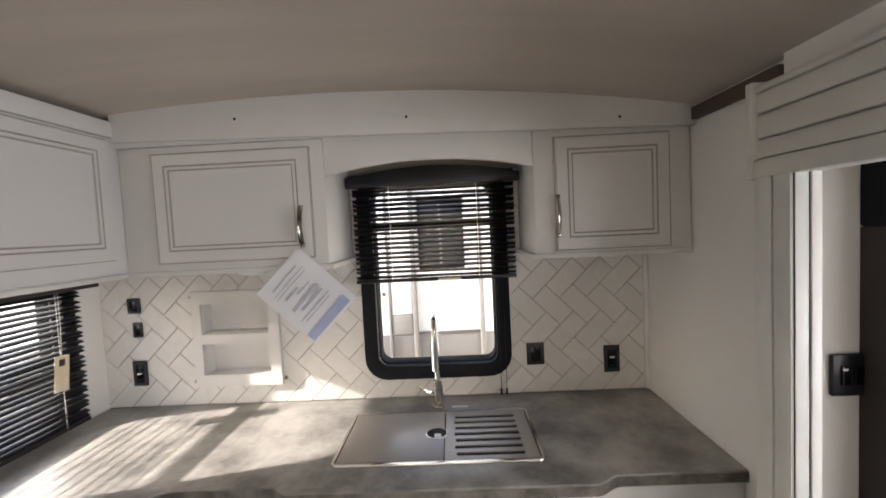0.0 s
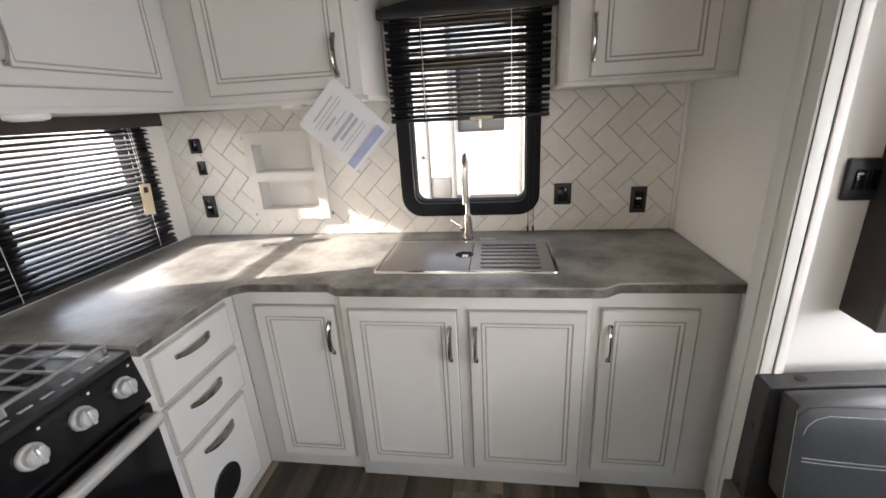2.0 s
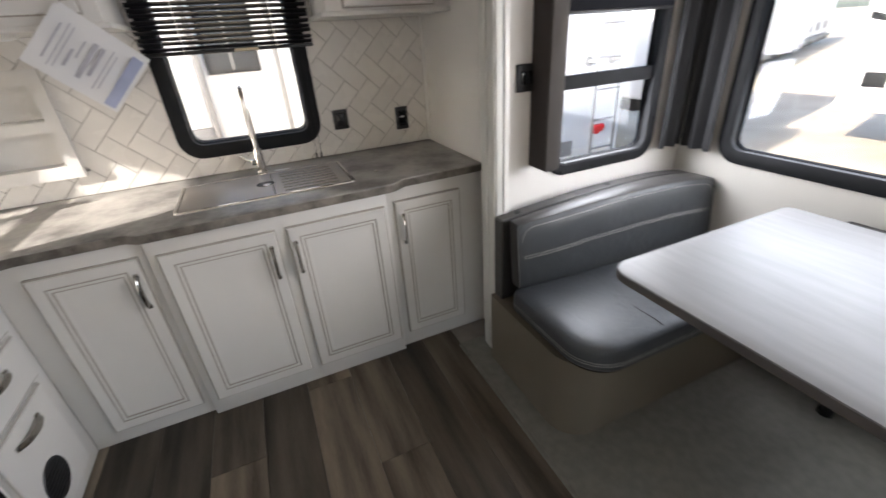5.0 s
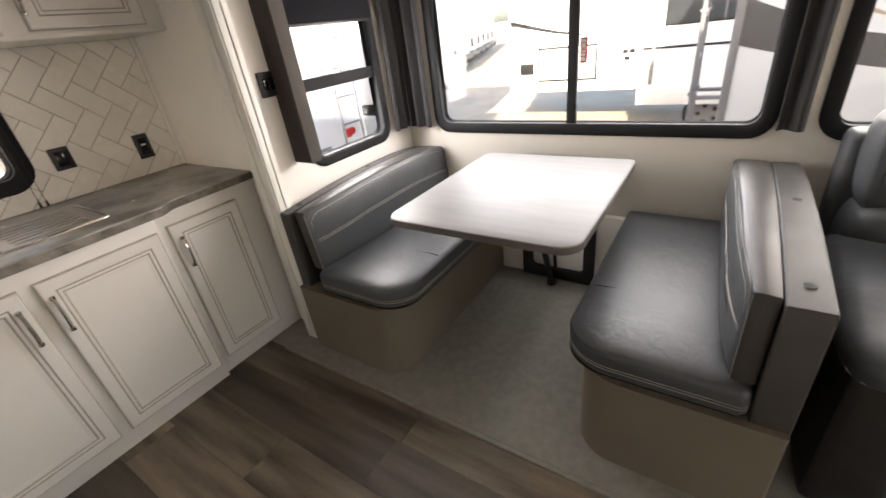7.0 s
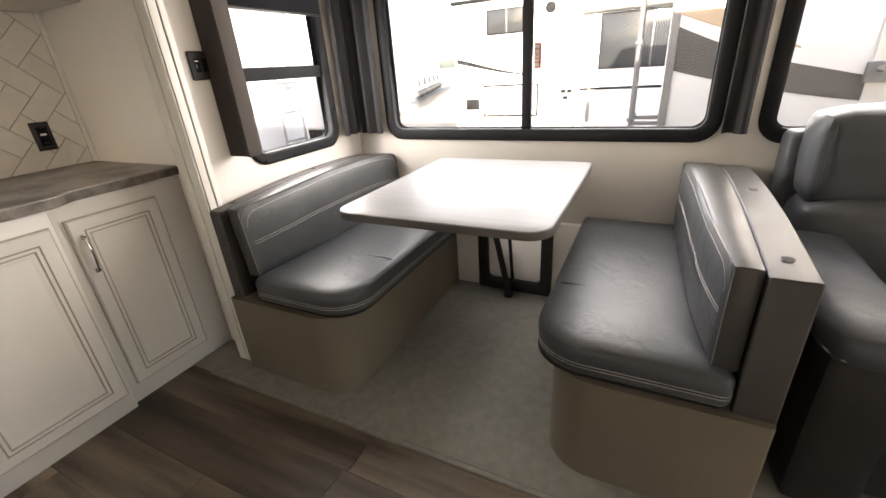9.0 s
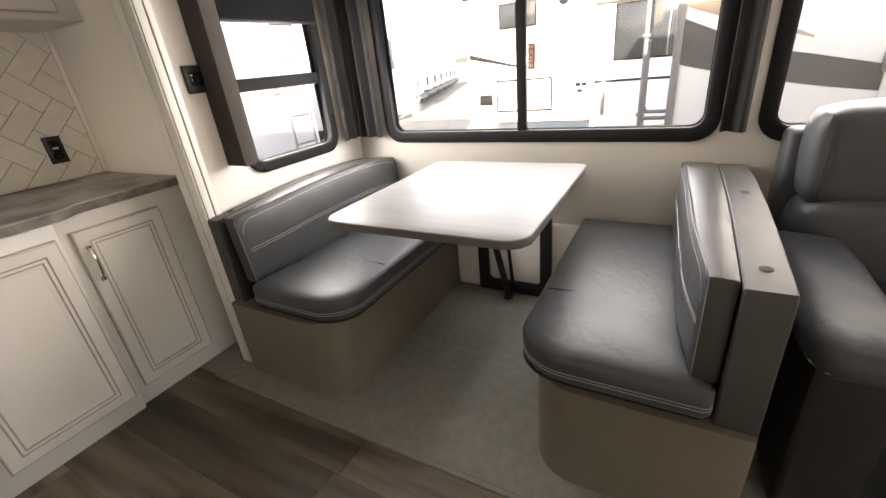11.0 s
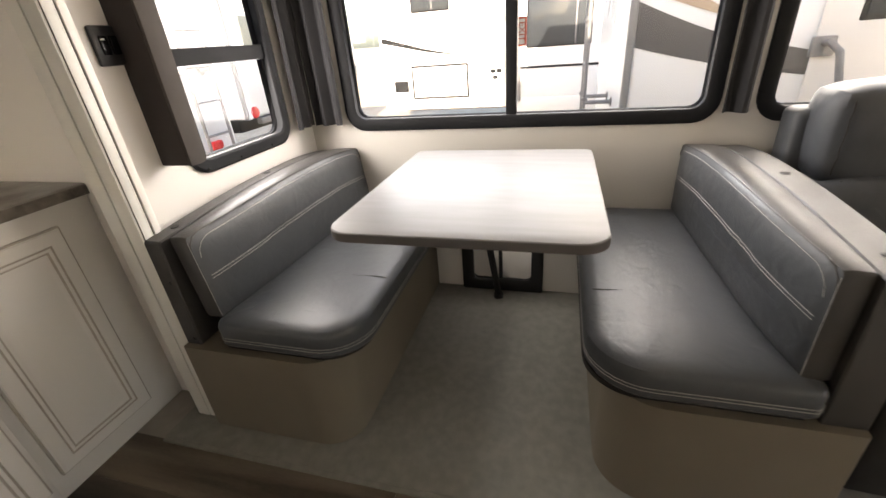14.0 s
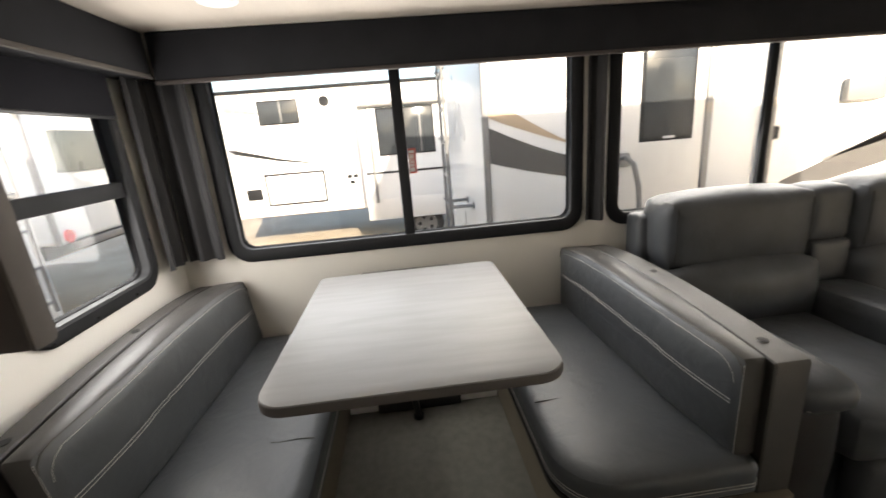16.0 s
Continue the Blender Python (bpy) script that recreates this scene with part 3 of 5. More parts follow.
rng = thing("range", (-1.2, 0.635, 0), "black gas range with silver knobs and oven handle", "stove")
RY0, RY1 = 0.355, 0.914
part("body", box(-1.50, -0.900, RY0, RY1, 0.02, 0.885, 0.004), BLACK_ENAMEL, rng)
part("cooktop", box(-1.50, -0.885, RY0 - 0.003, RY1 + 0.002, 0.882, 0.903, 0.006), BLACK, rng)
part("kick_panel", box(-0.905, -0.882, RY0, RY1, 0.03, 0.305, 0.004), PAINT, rng, "off-white panel below the oven")
part("kick_rail", box(-0.905, -0.877, RY0, RY1, 0.307, 0.330, 0.003), PAINT, rng)
panel = prism([(-0.900, 0.735), (-0.862, 0.745), (-0.890, 0.902), (-0.915, 0.902)], "y", RY0, RY1, 0.003)
part("control_panel", panel, BLACK_ENAMEL, rng)
door = part("oven_door", box(-0.900, -0.868, RY0 + 0.004, RY1 - 0.004, 0.338, 0.728, 0.006), BLACK_ENAMEL, rng, "glossy black glass oven door")
part("handle", joined(tube([(-0.826, RY0 + 0.015, 0.700), (-0.822, RY0 + 0.1, 0.702), (-0.820, 0.635, 0.703), (-0.822, RY1 - 0.1, 0.702), (-0.826, RY1 - 0.035, 0.700)], 0.021, 14), box(-0.872, -0.826, RY0 + 0.03, RY0 + 0.055, 0.690, 0.712, 0.004), box(-0.872, -0.826, RY1 - 0.055, RY1 - 0.03, 0.690, 0.712, 0.004)), SILVER, door, "thick silver oven handle")
slope = Vector((0.157, 0, 0.028)).normalized()
for y in (0.852, 0.732, 0.612, 0.492, 0.395):
    c = Vector((-0.8755, y, 0.822))
    k = part("knob", disc(c, slope, 0.030, 0.010, 28, 0.003), SILVER, rng, "ribbed silver control knob")
    part("knob_grip", joined(disc(c + slope * 0.009, slope, 0.023, 0.020, 24, 0.004), moved(box(-0.006, 0.006, -0.021, 0.021, -0.004, 0.012, 0.003), Matrix.Translation(c + slope * 0.026) @ slope.to_track_quat("Z", "Y").to_matrix().to_4x4())), SILVER, k)
    part("knob_mark", box(-0.8745, -0.8725, y + 0.030, y + 0.036, 0.868, 0.874, 0), WHITE_PLASTIC, rng)
for y0, y1 in ((0.375, 0.630), (0.640, 0.895)):
    bars = [tube([(x, y0, 0.927), (x, y1, 0.927)], 0.0060, 6) for x in (-1.44, -1.345, -1.25, -1.155, -1.05, -0.945)]
    bars += [tube([(-1.44, y, 0.927), (-0.945, y, 0.927)], 0.0055, 6) for y in (y0, y0 + 0.064, y0 + 0.128, y0 + 0.192, y1)]
    bars += [tube([(x, y, 0.903), (x, y, 0.927)], 0.006, 6) for x in (-1.44, -0.945) for y in (y0, y1)]
    part("grate", joined(*bars), GRATE, rng, "grey enamelled pan grate")
for x, y in ((-1.33, 0.50), (-1.06, 0.50), (-1.33, 0.77), (-1.06, 0.77)):
    part("burner", joined(disc((x, y, 0.902), (0, 0, 1), 0.045, 0.010), disc((x, y, 0.912), (0, 0, 1), 0.032, 0.010)), BLACK_METAL, rng)
for k in range(10):
    y = 0.40 + 0.05 * k
    part("cooktop_slot", box(-0.925, -0.915, y, y + 0.03, 0.903, 0.9045, 0.0004), SILVER, rng)

# worktop
curve = lambda p, q, n=7: [(p[0] + (q[0] - p[0]) * s, p[1] + (q[1] - p[1]) * (3 * s * s - 2 * s ** 3)) for s in (k / n for k in range(n + 1))]
edge = [(0.968, 1.998), (0.968, 1.372)]
edge += curve((0.585, 1.368), (0.500, 1.326))
edge += curve((-0.420, 1.326), (-0.485, 1.362))
edge += [(-0.780, 1.360)] + [(-0.780 - 0.085 * math.sin(radians(a)), 1.275 + 0.085 * math.cos(radians(a))) for a in range(15, 91, 15)]
edge += [(-0.865, 0.918), (-1.528, 0.918), (-1.528, 1.998)]
SX0, SX1, SY0, SY1 = -0.318, 0.374, 1.458, 1.822


def slab_with_hole(outer, inner, z0, z1, bev):
    """A slab with one hole through it, its rim rounded."""
    bm = bmesh.new()
    edges = []
    for loop in (outer, inner):
        vs = [bm.verts.new((x, y, z1)) for x, y in loop]
        edges += [bm.edges.new((p, q)) for p, q in zip(vs, vs[1:] + vs[:1])]
    bmesh.ops.triangle_fill(bm, use_beauty=True, edges=edges)
    got = bmesh.ops.extrude_face_region(bm, geom=bm.faces[:])
    bmesh.ops.translate(bm, verts=[v for v in got["geom"] if isinstance(v, bmesh.types.BMVert)], vec=(0, 0, z0 - z1))
    bmesh.ops.recalc_face_normals(bm, faces=bm.faces)
    rim = [e for e in bm.edges if len(e.link_faces) == 2 and e.calc_face_angle(0) > radians(60) and abs(e.verts[0].co.z - e.verts[1].co.z) < 1e-6]
    bmesh.ops.bevel(bm, geom=rim, offset=bev, segments=2, affect="EDGES", profile=0.5)
    return bm


hole = [(SX0 + 0.008, SY0 + 0.008), (SX1 - 0.008, SY0 + 0.008), (SX1 - 0.008, SY1 - 0.008), (SX0 + 0.008, SY1 - 0.008)]
worktop = solid("worktop", slab_with_hole(edge, hole, 0.875, 0.915, 0.005), COUNTER, "mottled grey concrete-look laminate worktop", "worktop", at=(-0.2, 1.7, 0.875))
front = [Vector((x, y)) for x, y in edge[1:-2]]
normals = [(front[min(k + 1, len(front) - 1)] - front[max(k - 1, 0)]).normalized() for k in range(len(front))]
band = [[(p.x + (d.y * -w), p.y + (d.x * w), z) for w, z in ((-0.002, 0.8765), (0.0025, 0.8775), (0.0025, 0.9085), (-0.002, 0.9095))] for p, d in ((p, Vector((n.x, n.y))) for p, n in zip(front, normals))]
part("edge_band", loft(band), COUNTER_EDGE, worktop, "darker mottled laminate edge band")

# sink with its flush cover and drying rack
sink = thing("sink", (0.03, 1.64, 0.915), "grey composite sink with cover and slotted rack", "sink")
bx0, bx1, by0, by1 = SX0 + 0.010, SX1 - 0.010, SY0 + 0.010, SY1 - 0.010
# shallow tray, its black colour gives the shade under the rack
part("basin", joined(box(bx0, bx1, by0, by1, 0.876, 0.879, 0), box(bx0, bx0 + 0.002, by0, by1, 0.879, 0.914, 0), box(bx1 - 0.002, bx1, by0, by1, 0.879, 0.914, 0), box(bx0 + 0.002, bx1 - 0.002, by0, by0 + 0.002, 0.879, 0.914, 0), box(bx0 + 0.002, bx1 - 0.002, by1 - 0.002, by1, 0.879, 0.914, 0)), DARK_HOLE, sink)
part("rim", frame_ring(rrect(SX0 - 0.010, SX1 + 0.010, SY0 - 0.010, SY1 + 0.010, 0.022), rrect(SX0 + 0.004, SX1 - 0.004, SY0 + 0.004, SY1 - 0.004, 0.014), "z", 0.9152, 0.9215), STEEL, sink, "polished steel rim")
part("cover", box(SX0 + 0.006, 0.048, SY0 + 0.006, SY1 - 0.006, 0.9174, 0.9218, 0.0015), SINK_GREY, sink, "flat matt grey sink cover")
slots = [(0.093 - 0.004 * (k % 2) - 0.003 * k * 0.3, 0.322, 1.486 + 0.0445 * k, 1.507 + 0.0445 * k) for k in range(7)]
flat = lambda u, w, z: (u, z, w)
part("rack", wall_with_holes(0.052, SX1 - 0.006, SY0 + 0.006, SY1 - 0.006, 0.9174, 0.9222, slots, flat), SINK_GREY, sink, "grey drying rack with seven slots")
# flat disc, the hole's darkness is only its colour
hole = part("finger_hole", disc((0.020, 1.640, 0.9219), (0, 0, 1), 0.037, 0.0006, 32, 0.0001), DARK_HOLE, sink, "dark round finger hole")
part("hole_ring", frame_ring(rrect(0.020 - 0.040, 0.020 + 0.040, 1.60, 1.68, 0.040, 8), rrect(0.020 - 0.036, 0.020 + 0.036, 1.604, 1.676, 0.036, 8), "z", 0.9219, 0.9235), STEEL, sink)
part("drain_plug", box(0.012, 0.036, 1.612, 1.634, 0.9226, 0.9245, 0.0005), WHITE_PLASTIC, sink, "white plastic tab in the hole")

tap = thing("kitchen_tap", (0.019, 1.885, 0.915), "tall brushed-steel pull-down kitchen tap", "tap")
part("base", joined(disc((0.019, 1.885, 0.915), (0, 0, 1), 0.027, 0.008, 28, 0.003), disc((0.019, 1.885, 0.922), (0, 0, 1), 0.021, 0.085, 28, 0.003)), STEEL, tap)
neck = [(0.019, 1.885, 1.0), (0.019, 1.885, 1.15), (0.018, 1.885, 1.26)]
neck += [(0.018, 1.885 - 0.045 + 0.045 * math.cos(radians(a)), 1.26 + 0.05 * math.sin(radians(a))) for a in range(20, 181, 20)]
neck += [(0.018, 1.795, 1.22)]
part("neck", tube(neck, 0.0115, 14), STEEL, tap)
part("spray_head", joined(tube([(0.018, 1.795, 1.225), (0.018, 1.795, 1.20), (0.0185, 1.795, 1.12), (0.0185, 1.795, 1.105)], 0.0155, 14)), STEEL, tap)
part("collar", disc((0.019, 1.885, 1.005), (0, 0, 1), 0.0185, 0.03, 24, 0.003), STEEL, tap)
part("lever", joined(tube([(0.0, 1.883, 0.975), (-0.03, 1.875, 0.985), (-0.062, 1.862, 1.012)], 0.0045, 8), disc((0.0, 1.885, 0.968), (-1, -0.1, 0.1), 0.014, 0.018, 18)), STEEL, tap)
solid("instruction_label", box(0.075, 0.145, 1.868, 1.884, 0.9152, 0.9157, 0), PAPER, "small white sticker lying on the worktop", "label", at=(0.11, 1.876, 0.9152))

# sockets and switches on the tiles
def socket(x, z, w, h, label, kind="socket", ports=()):
    s = thing(kind, (x, 1.992, z - h / 2), label, "socket")
    part("plate", box(x - w / 2, x + w / 2, 1.984, 1.9935, z - h / 2, z + h / 2, 0.003), BLACK, s)
    part("insert", box(x - w * 0.28, x + w * 0.28, 1.9815, 1.9845, z - h * 0.33, z + h * 0.33, 0.0015), BLACK_ENAMEL, s)
    for dz, white in ports:
        part("port", box(x - 0.011, x + 0.011, 1.980, 1.982, z + dz - 0.004, z + dz + 0.004, 0.0005), WHITE_PLASTIC if white else DARK_HOLE, s)


socket(-1.366, 1.393, 0.060, 0.072, "small black switch plate on the tiles", "switch")
socket(-1.357, 1.281, 0.044, 0.070, "narrow black switch plate on the tiles", "switch")
socket(-1.362, 1.077, 0.066, 0.118, "black wall socket with a white port", ports=((0.0, True), (0.03, False), (-0.03, False)))
socket(0.460, 1.096, 0.078, 0.100, "square black cover plate on the tiles", "cover_plate")
socket(0.800, 1.060, 0.070, 0.122, "black wall socket with a white port", ports=((0.008, True), (0.038, False), (-0.03, False)))

# recessed spice shelves
niche = thing("wall_niche", (-0.895, 1.98, 1.006), "off-white framed niche with two recessed shelves", "shelf")
part("frame", moved(wall_with_holes(-1.092, -0.693, 1.006, 1.446, 1.972, 1.9935, [(-1.052, -0.742, 1.060, 1.204), (-1.050, -0.742, 1.248, 1.387)], along_x), Matrix()), PAINT, niche)
for z0, z1 in ((1.056, 1.205), (1.247, 1.389)):
    part("recess", joined(box(-1.0605, -0.7345, 2.055, 2.062, z0 - 0.001, z1 + 0.001, 0), box(-1.052, -0.742, 1.9936, 2.055, z0 + 0.0005, z0 + 0.0045, 0), box(-1.052, -0.742, 1.9936, 2.055, z1 - 0.0045, z1 - 0.0005, 0), box(-1.0515, -1.0475, 1.9936, 2.055, z0, z1, 0), box(-0.7425, -0.7385, 1.9936, 2.055, z0, z1, 0)), PAINT, niche)
for x, z in ((-1.102, 1.03), (-0.683, 1.03), (-1.10, 1.42)):
    solid("peg", box(x - 0.006, x + 0.006, 1.985, 1.994, z - 0.007, z + 0.007, 0.002), GREY_TRIM, "tiny grey plastic clip on the tiles", "clip", "wall clips", at=(x, 1.99, z))

# upper cabinets
UZ0, UZ1, UY = 1.566, 2.026, 1.645
UB, UL = facing_back(UY), facing_left(-1.10)
for name, x0, x1, dx0, dx1, hu, z0, z1, label in (
    ("wall_cabinet", -1.098, -0.342, -0.968, -0.390, -0.427, 1.598, 2.000, "off-white glazed wall cabinet with one wide door"),
    ("wall_cabinet", 0.412, 0.9675, 0.484, 0.889, 0.490, 1.580, 1.985, "off-white glazed wall cabinet beside the window"),
):
    cab = thing(name, ((x0 + x1) / 2, 1.8, UZ0), label, "cabinet", "wall cabinets")
    part("body", box(x0, x1, UY, 1.998, UZ0, UZ1, 0.003), PAINT, cab)
    part("bottom_moulding", box(x0 - (0 if x0 < 0 else 0.018), x1 + (0.018 if x0 < 0 else 0), UY - 0.008, 1.997, UZ0 - 0.012, UZ0 + 0.006, 0.003), PAINT, cab)
    d = part("door", moved(panel_door(dx0, dx1, z0, z1, rail=0.047), UB), [PAINT, GLAZE_SHADE], cab)
    part("handle", moved(pull(hu, z0 + 0.115 if x0 < 0 else 1.705, 0.135), UB), NICKEL, d, "arched brushed-nickel handle")
cab = thing("wall_cabinet", (-1.3, 1.3, UZ0), "off-white glazed wall cabinet above the range", "cabinet", "wall cabinets")
part("body", box(-1.528, -1.100, 0.955, 1.998, UZ0, 2.06, 0.003), PAINT, cab)
part("bottom_moulding", box(-1.527, -1.090, 0.95, 1.64, UZ0 - 0.012, UZ0 + 0.006, 0.003), PAINT, cab)
part("top_board", box(-1.12, -1.088, 0.955, 1.655, 2.0605, 2.118, 0.003), PAINT, cab)
d = part("door", moved(panel_door(0.985, 1.585, 1.622, 2.050, rail=0.047), UL), [PAINT, GLAZE_SHADE], cab)
part("handle", moved(pull(1.018, 1.745, 0.135), UL), NICKEL, d, "arched brushed-nickel handle")

# arched bridge between the wall cabinets, and the board under the ceiling
arc = [(x, 1.888 + 0.045 * (1 - ((x - 0.035) / 0.377) ** 2)) for x in (-0.341 + 0.752 * k / 16 for k in range(17))]
solid("arched_bridge", prism(arc + [(0.411, 2.03), (-0.341, 2.03)], "y", UY - 0.002, UY + 0.018, 0.002), PAINT, "off-white arched board between the wall cabinets", "board", at=(0.035, UY, 1.9))
xs = [-1.098 + 2.066 * k / 20 for k in range(21)]
crown = thing("ceiling_board", (-0.06, 1.62, 2.03), "off-white scribed board under the arched ceiling", "trim", kind="structure")
part("board", prism([(x, arch(x) + 0.004) for x in xs] + [(xs[-1], 1.998), (xs[0], 2.046)], "y", UY - 0.030, UY - 0.012, 0.002), PAINT, crown)
part("filler", box(-1.098, 0.968, UY - 0.010, UY + 0.3, 2.0275, 2.10, 0), PAINT, crown)
for x, z in ((-0.640, 2.104), (-0.030, 2.078), (0.711, 2.038)):
    part("screw", disc((x, UY - 0.0302, z), (0, -1, 0), 0.005, 0.001, 12, 0.0003), DARK_HOLE, crown, "dark screw head")

for x, y in ((-0.675, 1.735), (-1.145, 1.075)):
    p = thing("puck_light", (x, y, UZ0 - 0.03), "white round puck light under the wall cabinet, off", "lamp", "puck lights")
    part("housing", disc((x, y, UZ0 - 0.011), (0, 0, -1), 0.052, 0.016, 32, 0.004), WHITE_PLASTIC, p)
    part("lens", disc((x, y, UZ0 - 0.0262), (0, 0, -1), 0.038, 0.004, 32, 0.002), PAPER, p)


# blinds
def slat_mesh(length, width=0.026, tilt=18):
    """A thin curved slat along x, at the origin."""
    prof = []
    for side in (1, -1):
        for k in range(5):
            s = (k / 4 - 0.5) * side
            prof.append((s * width, 0.0022 * (1 - 4 * s * s) + 0.0006 * side))
    a = radians(tilt)
    prof = [(y * math.cos(a) - z * math.sin(a), y * math.sin(a) + z * math.cos(a)) for y, z in prof]
    return mesh_of("slat", prism(prof, "x", -length / 2, length / 2), BLACK_SLAT)


def blind(name, center, length, z_top, z_bot, pitch, turn, tilt, cords, label):
    b = thing(name, (center[0], center[1], z_bot), label, "blind", "blinds")
    me = slat_mesh(length, tilt=tilt)
    rot = Matrix.Rotation(radians(turn), 4, "Z")
    n = int((z_top - 0.03 - z_bot - 0.02) / pitch)
    for k in range(n + 1):
        s = new("slat", me)
        s.parent = b
        s.matrix_basis = Matrix.Translation((0, 0, 0.025 + pitch * k)) @ rot @ Matrix.Rotation(radians(0.5 * math.sin(k * 2.3)), 4, "Y")
    local = lambda bm: moved(bm, Matrix.Translation((center[0], center[1], 0)) @ rot)
    part("bottom_rail", local(box(-length / 2, length / 2, -0.013, 0.013, z_bot, z_bot + 0.016, 0.004)), BLACK, b)
    part("head_rail", local(box(-length / 2, length / 2, -0.018, 0.018, z_top - 0.03, z_top, 0.003)), BLACK, b)
    for u in cords:
        part("cord", local(joined(tube([(u, -0.0135, z_bot + 0.01), (u, -0.0135, z_top - 0.02)], 0.0011, 5), tube([(u, 0.0135, z_bot + 0.01), (u, 0.0135, z_top - 0.02)], 0.0011, 5))), WHITE_PLASTIC, b)
    return b


bl = blind("venetian_blind", (0.032, 1.955), 0.705, 1.925, 1.452, 0.0212, 0, -32, (-0.19, 0.19), "half-raised black slatted blind over the sink window")
part("yellow_label", box(0.04, 0.14, 1.9405, 1.9415, 1.4535, 1.4645, 0), TAG, bl, "thin yellow warning label")
part("arched_valance", prism([(x, 1.905 + 0.045 * (1 - ((x - 0.035) / 0.377) ** 2)) for x in (-0.335 + 0.74 * k / 12 for k in range(13))] + [(0.405, 1.868), (-0.335, 1.868)], "y", 1.905, 1.925, 0.003), BLACK, bl, "arched black valance")
for x in (0.30, 0.325):
    part("hanging_cord", tube([(x, 1.972, 1.46), (x + 0.002, 1.978, 1.15), (x, 1.978, 0.925)], 0.0013, 5), DARK_HOLE, bl)
    part("cord_tassel", tube([(x, 1.978, 0.945), (x, 1.978, 0.918)], 0.005, 8), BLACK, bl)

blind("venetian_blind", (-1.487, 1.41), 0.86, 1.535, 0.935, 0.0212, 90, 24, (-0.30, 0.32), "lowered black slatted blind beside the range")
solid("blind_valance", box(-1.528, -1.440, 0.962, 1.900, 1.500, 1.560, 0.004), LEG_DARK, "dark brown fabric board above the blind", "valance", at=(-1.48, 1.43, 1.5))
tag = thing("key_tag", (-1.452, 1.705, 1.11), "cream cardboard tag hanging on the blind cord", "tag")
part("card", moved(box(-0.0008, 0.0008, -0.030, 0.030, -0.070, 0.070, 0), Matrix.Translation((-1.450, 1.705, 1.183)) @ Matrix.Rotation(radians(-6), 4, "X")), TAG, tag)
part("emblem", moved(box(-0.0004, 0.0016, -0.012, 0.012, 0.030, 0.056, 0), Matrix.Translation((-1.450, 1.705, 1.183)) @ Matrix.Rotation(radians(-6), 4, "X")), LEG_DARK, tag)
part("string", tube([(-1.452, 1.712, 1.245), (-1.455, 1.722, 1.36), (-1.46, 1.728, 1.50)], 0.0012, 5), WHITE_PLASTIC, tag)

# price sheet that hangs from the wall cabinet's handle
sheet = thing("price_sheet", (-0.42, 1.605, 1.29), "white printed price sheet hanging from a cabinet handle", "paper")
SM = Matrix.Translation((-0.424, 1.604, 1.459)) @ Matrix.Rotation(radians(-45.5), 4, "Y") @ Matrix.Rotation(radians(3), 4, "X")
bm = bmesh.new()
bmesh.ops.create_grid(bm, x_segments=10, y_segments=12, size=0.5)
for v in bm.verts:
    u, t = v.co.x, v.co.y
    v.co = Vector((u * 0.215, 0.006 * math.sin(3 * u + 1.5 * t) + 0.006 * t * t, t * 0.275))
moved(bm, SM)
bmesh.ops.solidify(bm, geom=bm.faces[:], thickness=0.0012)
part("sheet", bm, PAPER, sheet)
part("back_sheet", moved(box(-0.100, 0.119, 0.0045, 0.0055, -0.139, 0.128, 0), SM), PAPER, sheet, "second white sheet behind")
bump_at = lambda u, t: 0.006 * math.sin(3 * u + 1.5 * t) + 0.006 * t * t
for t, w, h, u in ((0.36, 0.6, 0.018, 0.0), (0.29, 0.74, 0.010, 0.0), (0.24, 0.70, 0.010, 0.0), (0.16, 0.3, 0.030, -0.1), (0.10, 0.3, 0.016, 0.1), (0.0, 0.62, 0.050, 0.0), (-0.08, 0.5, 0.040, 0.05), (-0.17, 0.7, 0.010, 0.0), (-0.22, 0.6, 0.010, 0.0)):
    x0, x1 = (u - w / 2) * 0.215, (u + w / 2) * 0.215
    part("print_line", moved(box(x0, x1, bump_at(u, t) - 0.0062, bump_at(u, t) - 0.0046, t * 0.275 - h * 0.14, t * 0.275 + h * 0.14, 0), SM), PAPER_GREY, sheet)
part("print_block", moved(box(-0.098, 0.098, bump_at(0, -0.38) - 0.0062, bump_at(0, -0.38) - 0.0046, -0.128, -0.094, 0), SM), PAPER_BLUE, sheet, "blue printed band")
part("wire", tube([(-0.432, 1.606, 1.628), (-0.425, 1.600, 1.65), (-0.415, 1.597, 1.67), (-0.428, 1.60, 1.69)], 0.0014, 6), NICKEL, sheet)

solid("loose_screw", joined(disc((0.500, 1.545, 0.9152), (0, 0, 1), 0.007, 0.004, 14, 0.001), tube([(0.500, 1.545, 0.919), (0.512, 1.552, 0.919)], 0.0025, 8)), STEEL, "small silver screw lying on the worktop", "screw", at=(0.50, 1.545, 0.9152))

# ---- dinette ----
def top_line(x):
    """The arched top of the dinette's backs."""
    s = min(1.0, max(0.0, (x - 0.88) / 0.62))
    return 0.766 + 0.036 * math.sin(math.pi * s / 2) - 0.030 * max(0.0, (x - 1.6) / 0.35) ** 2


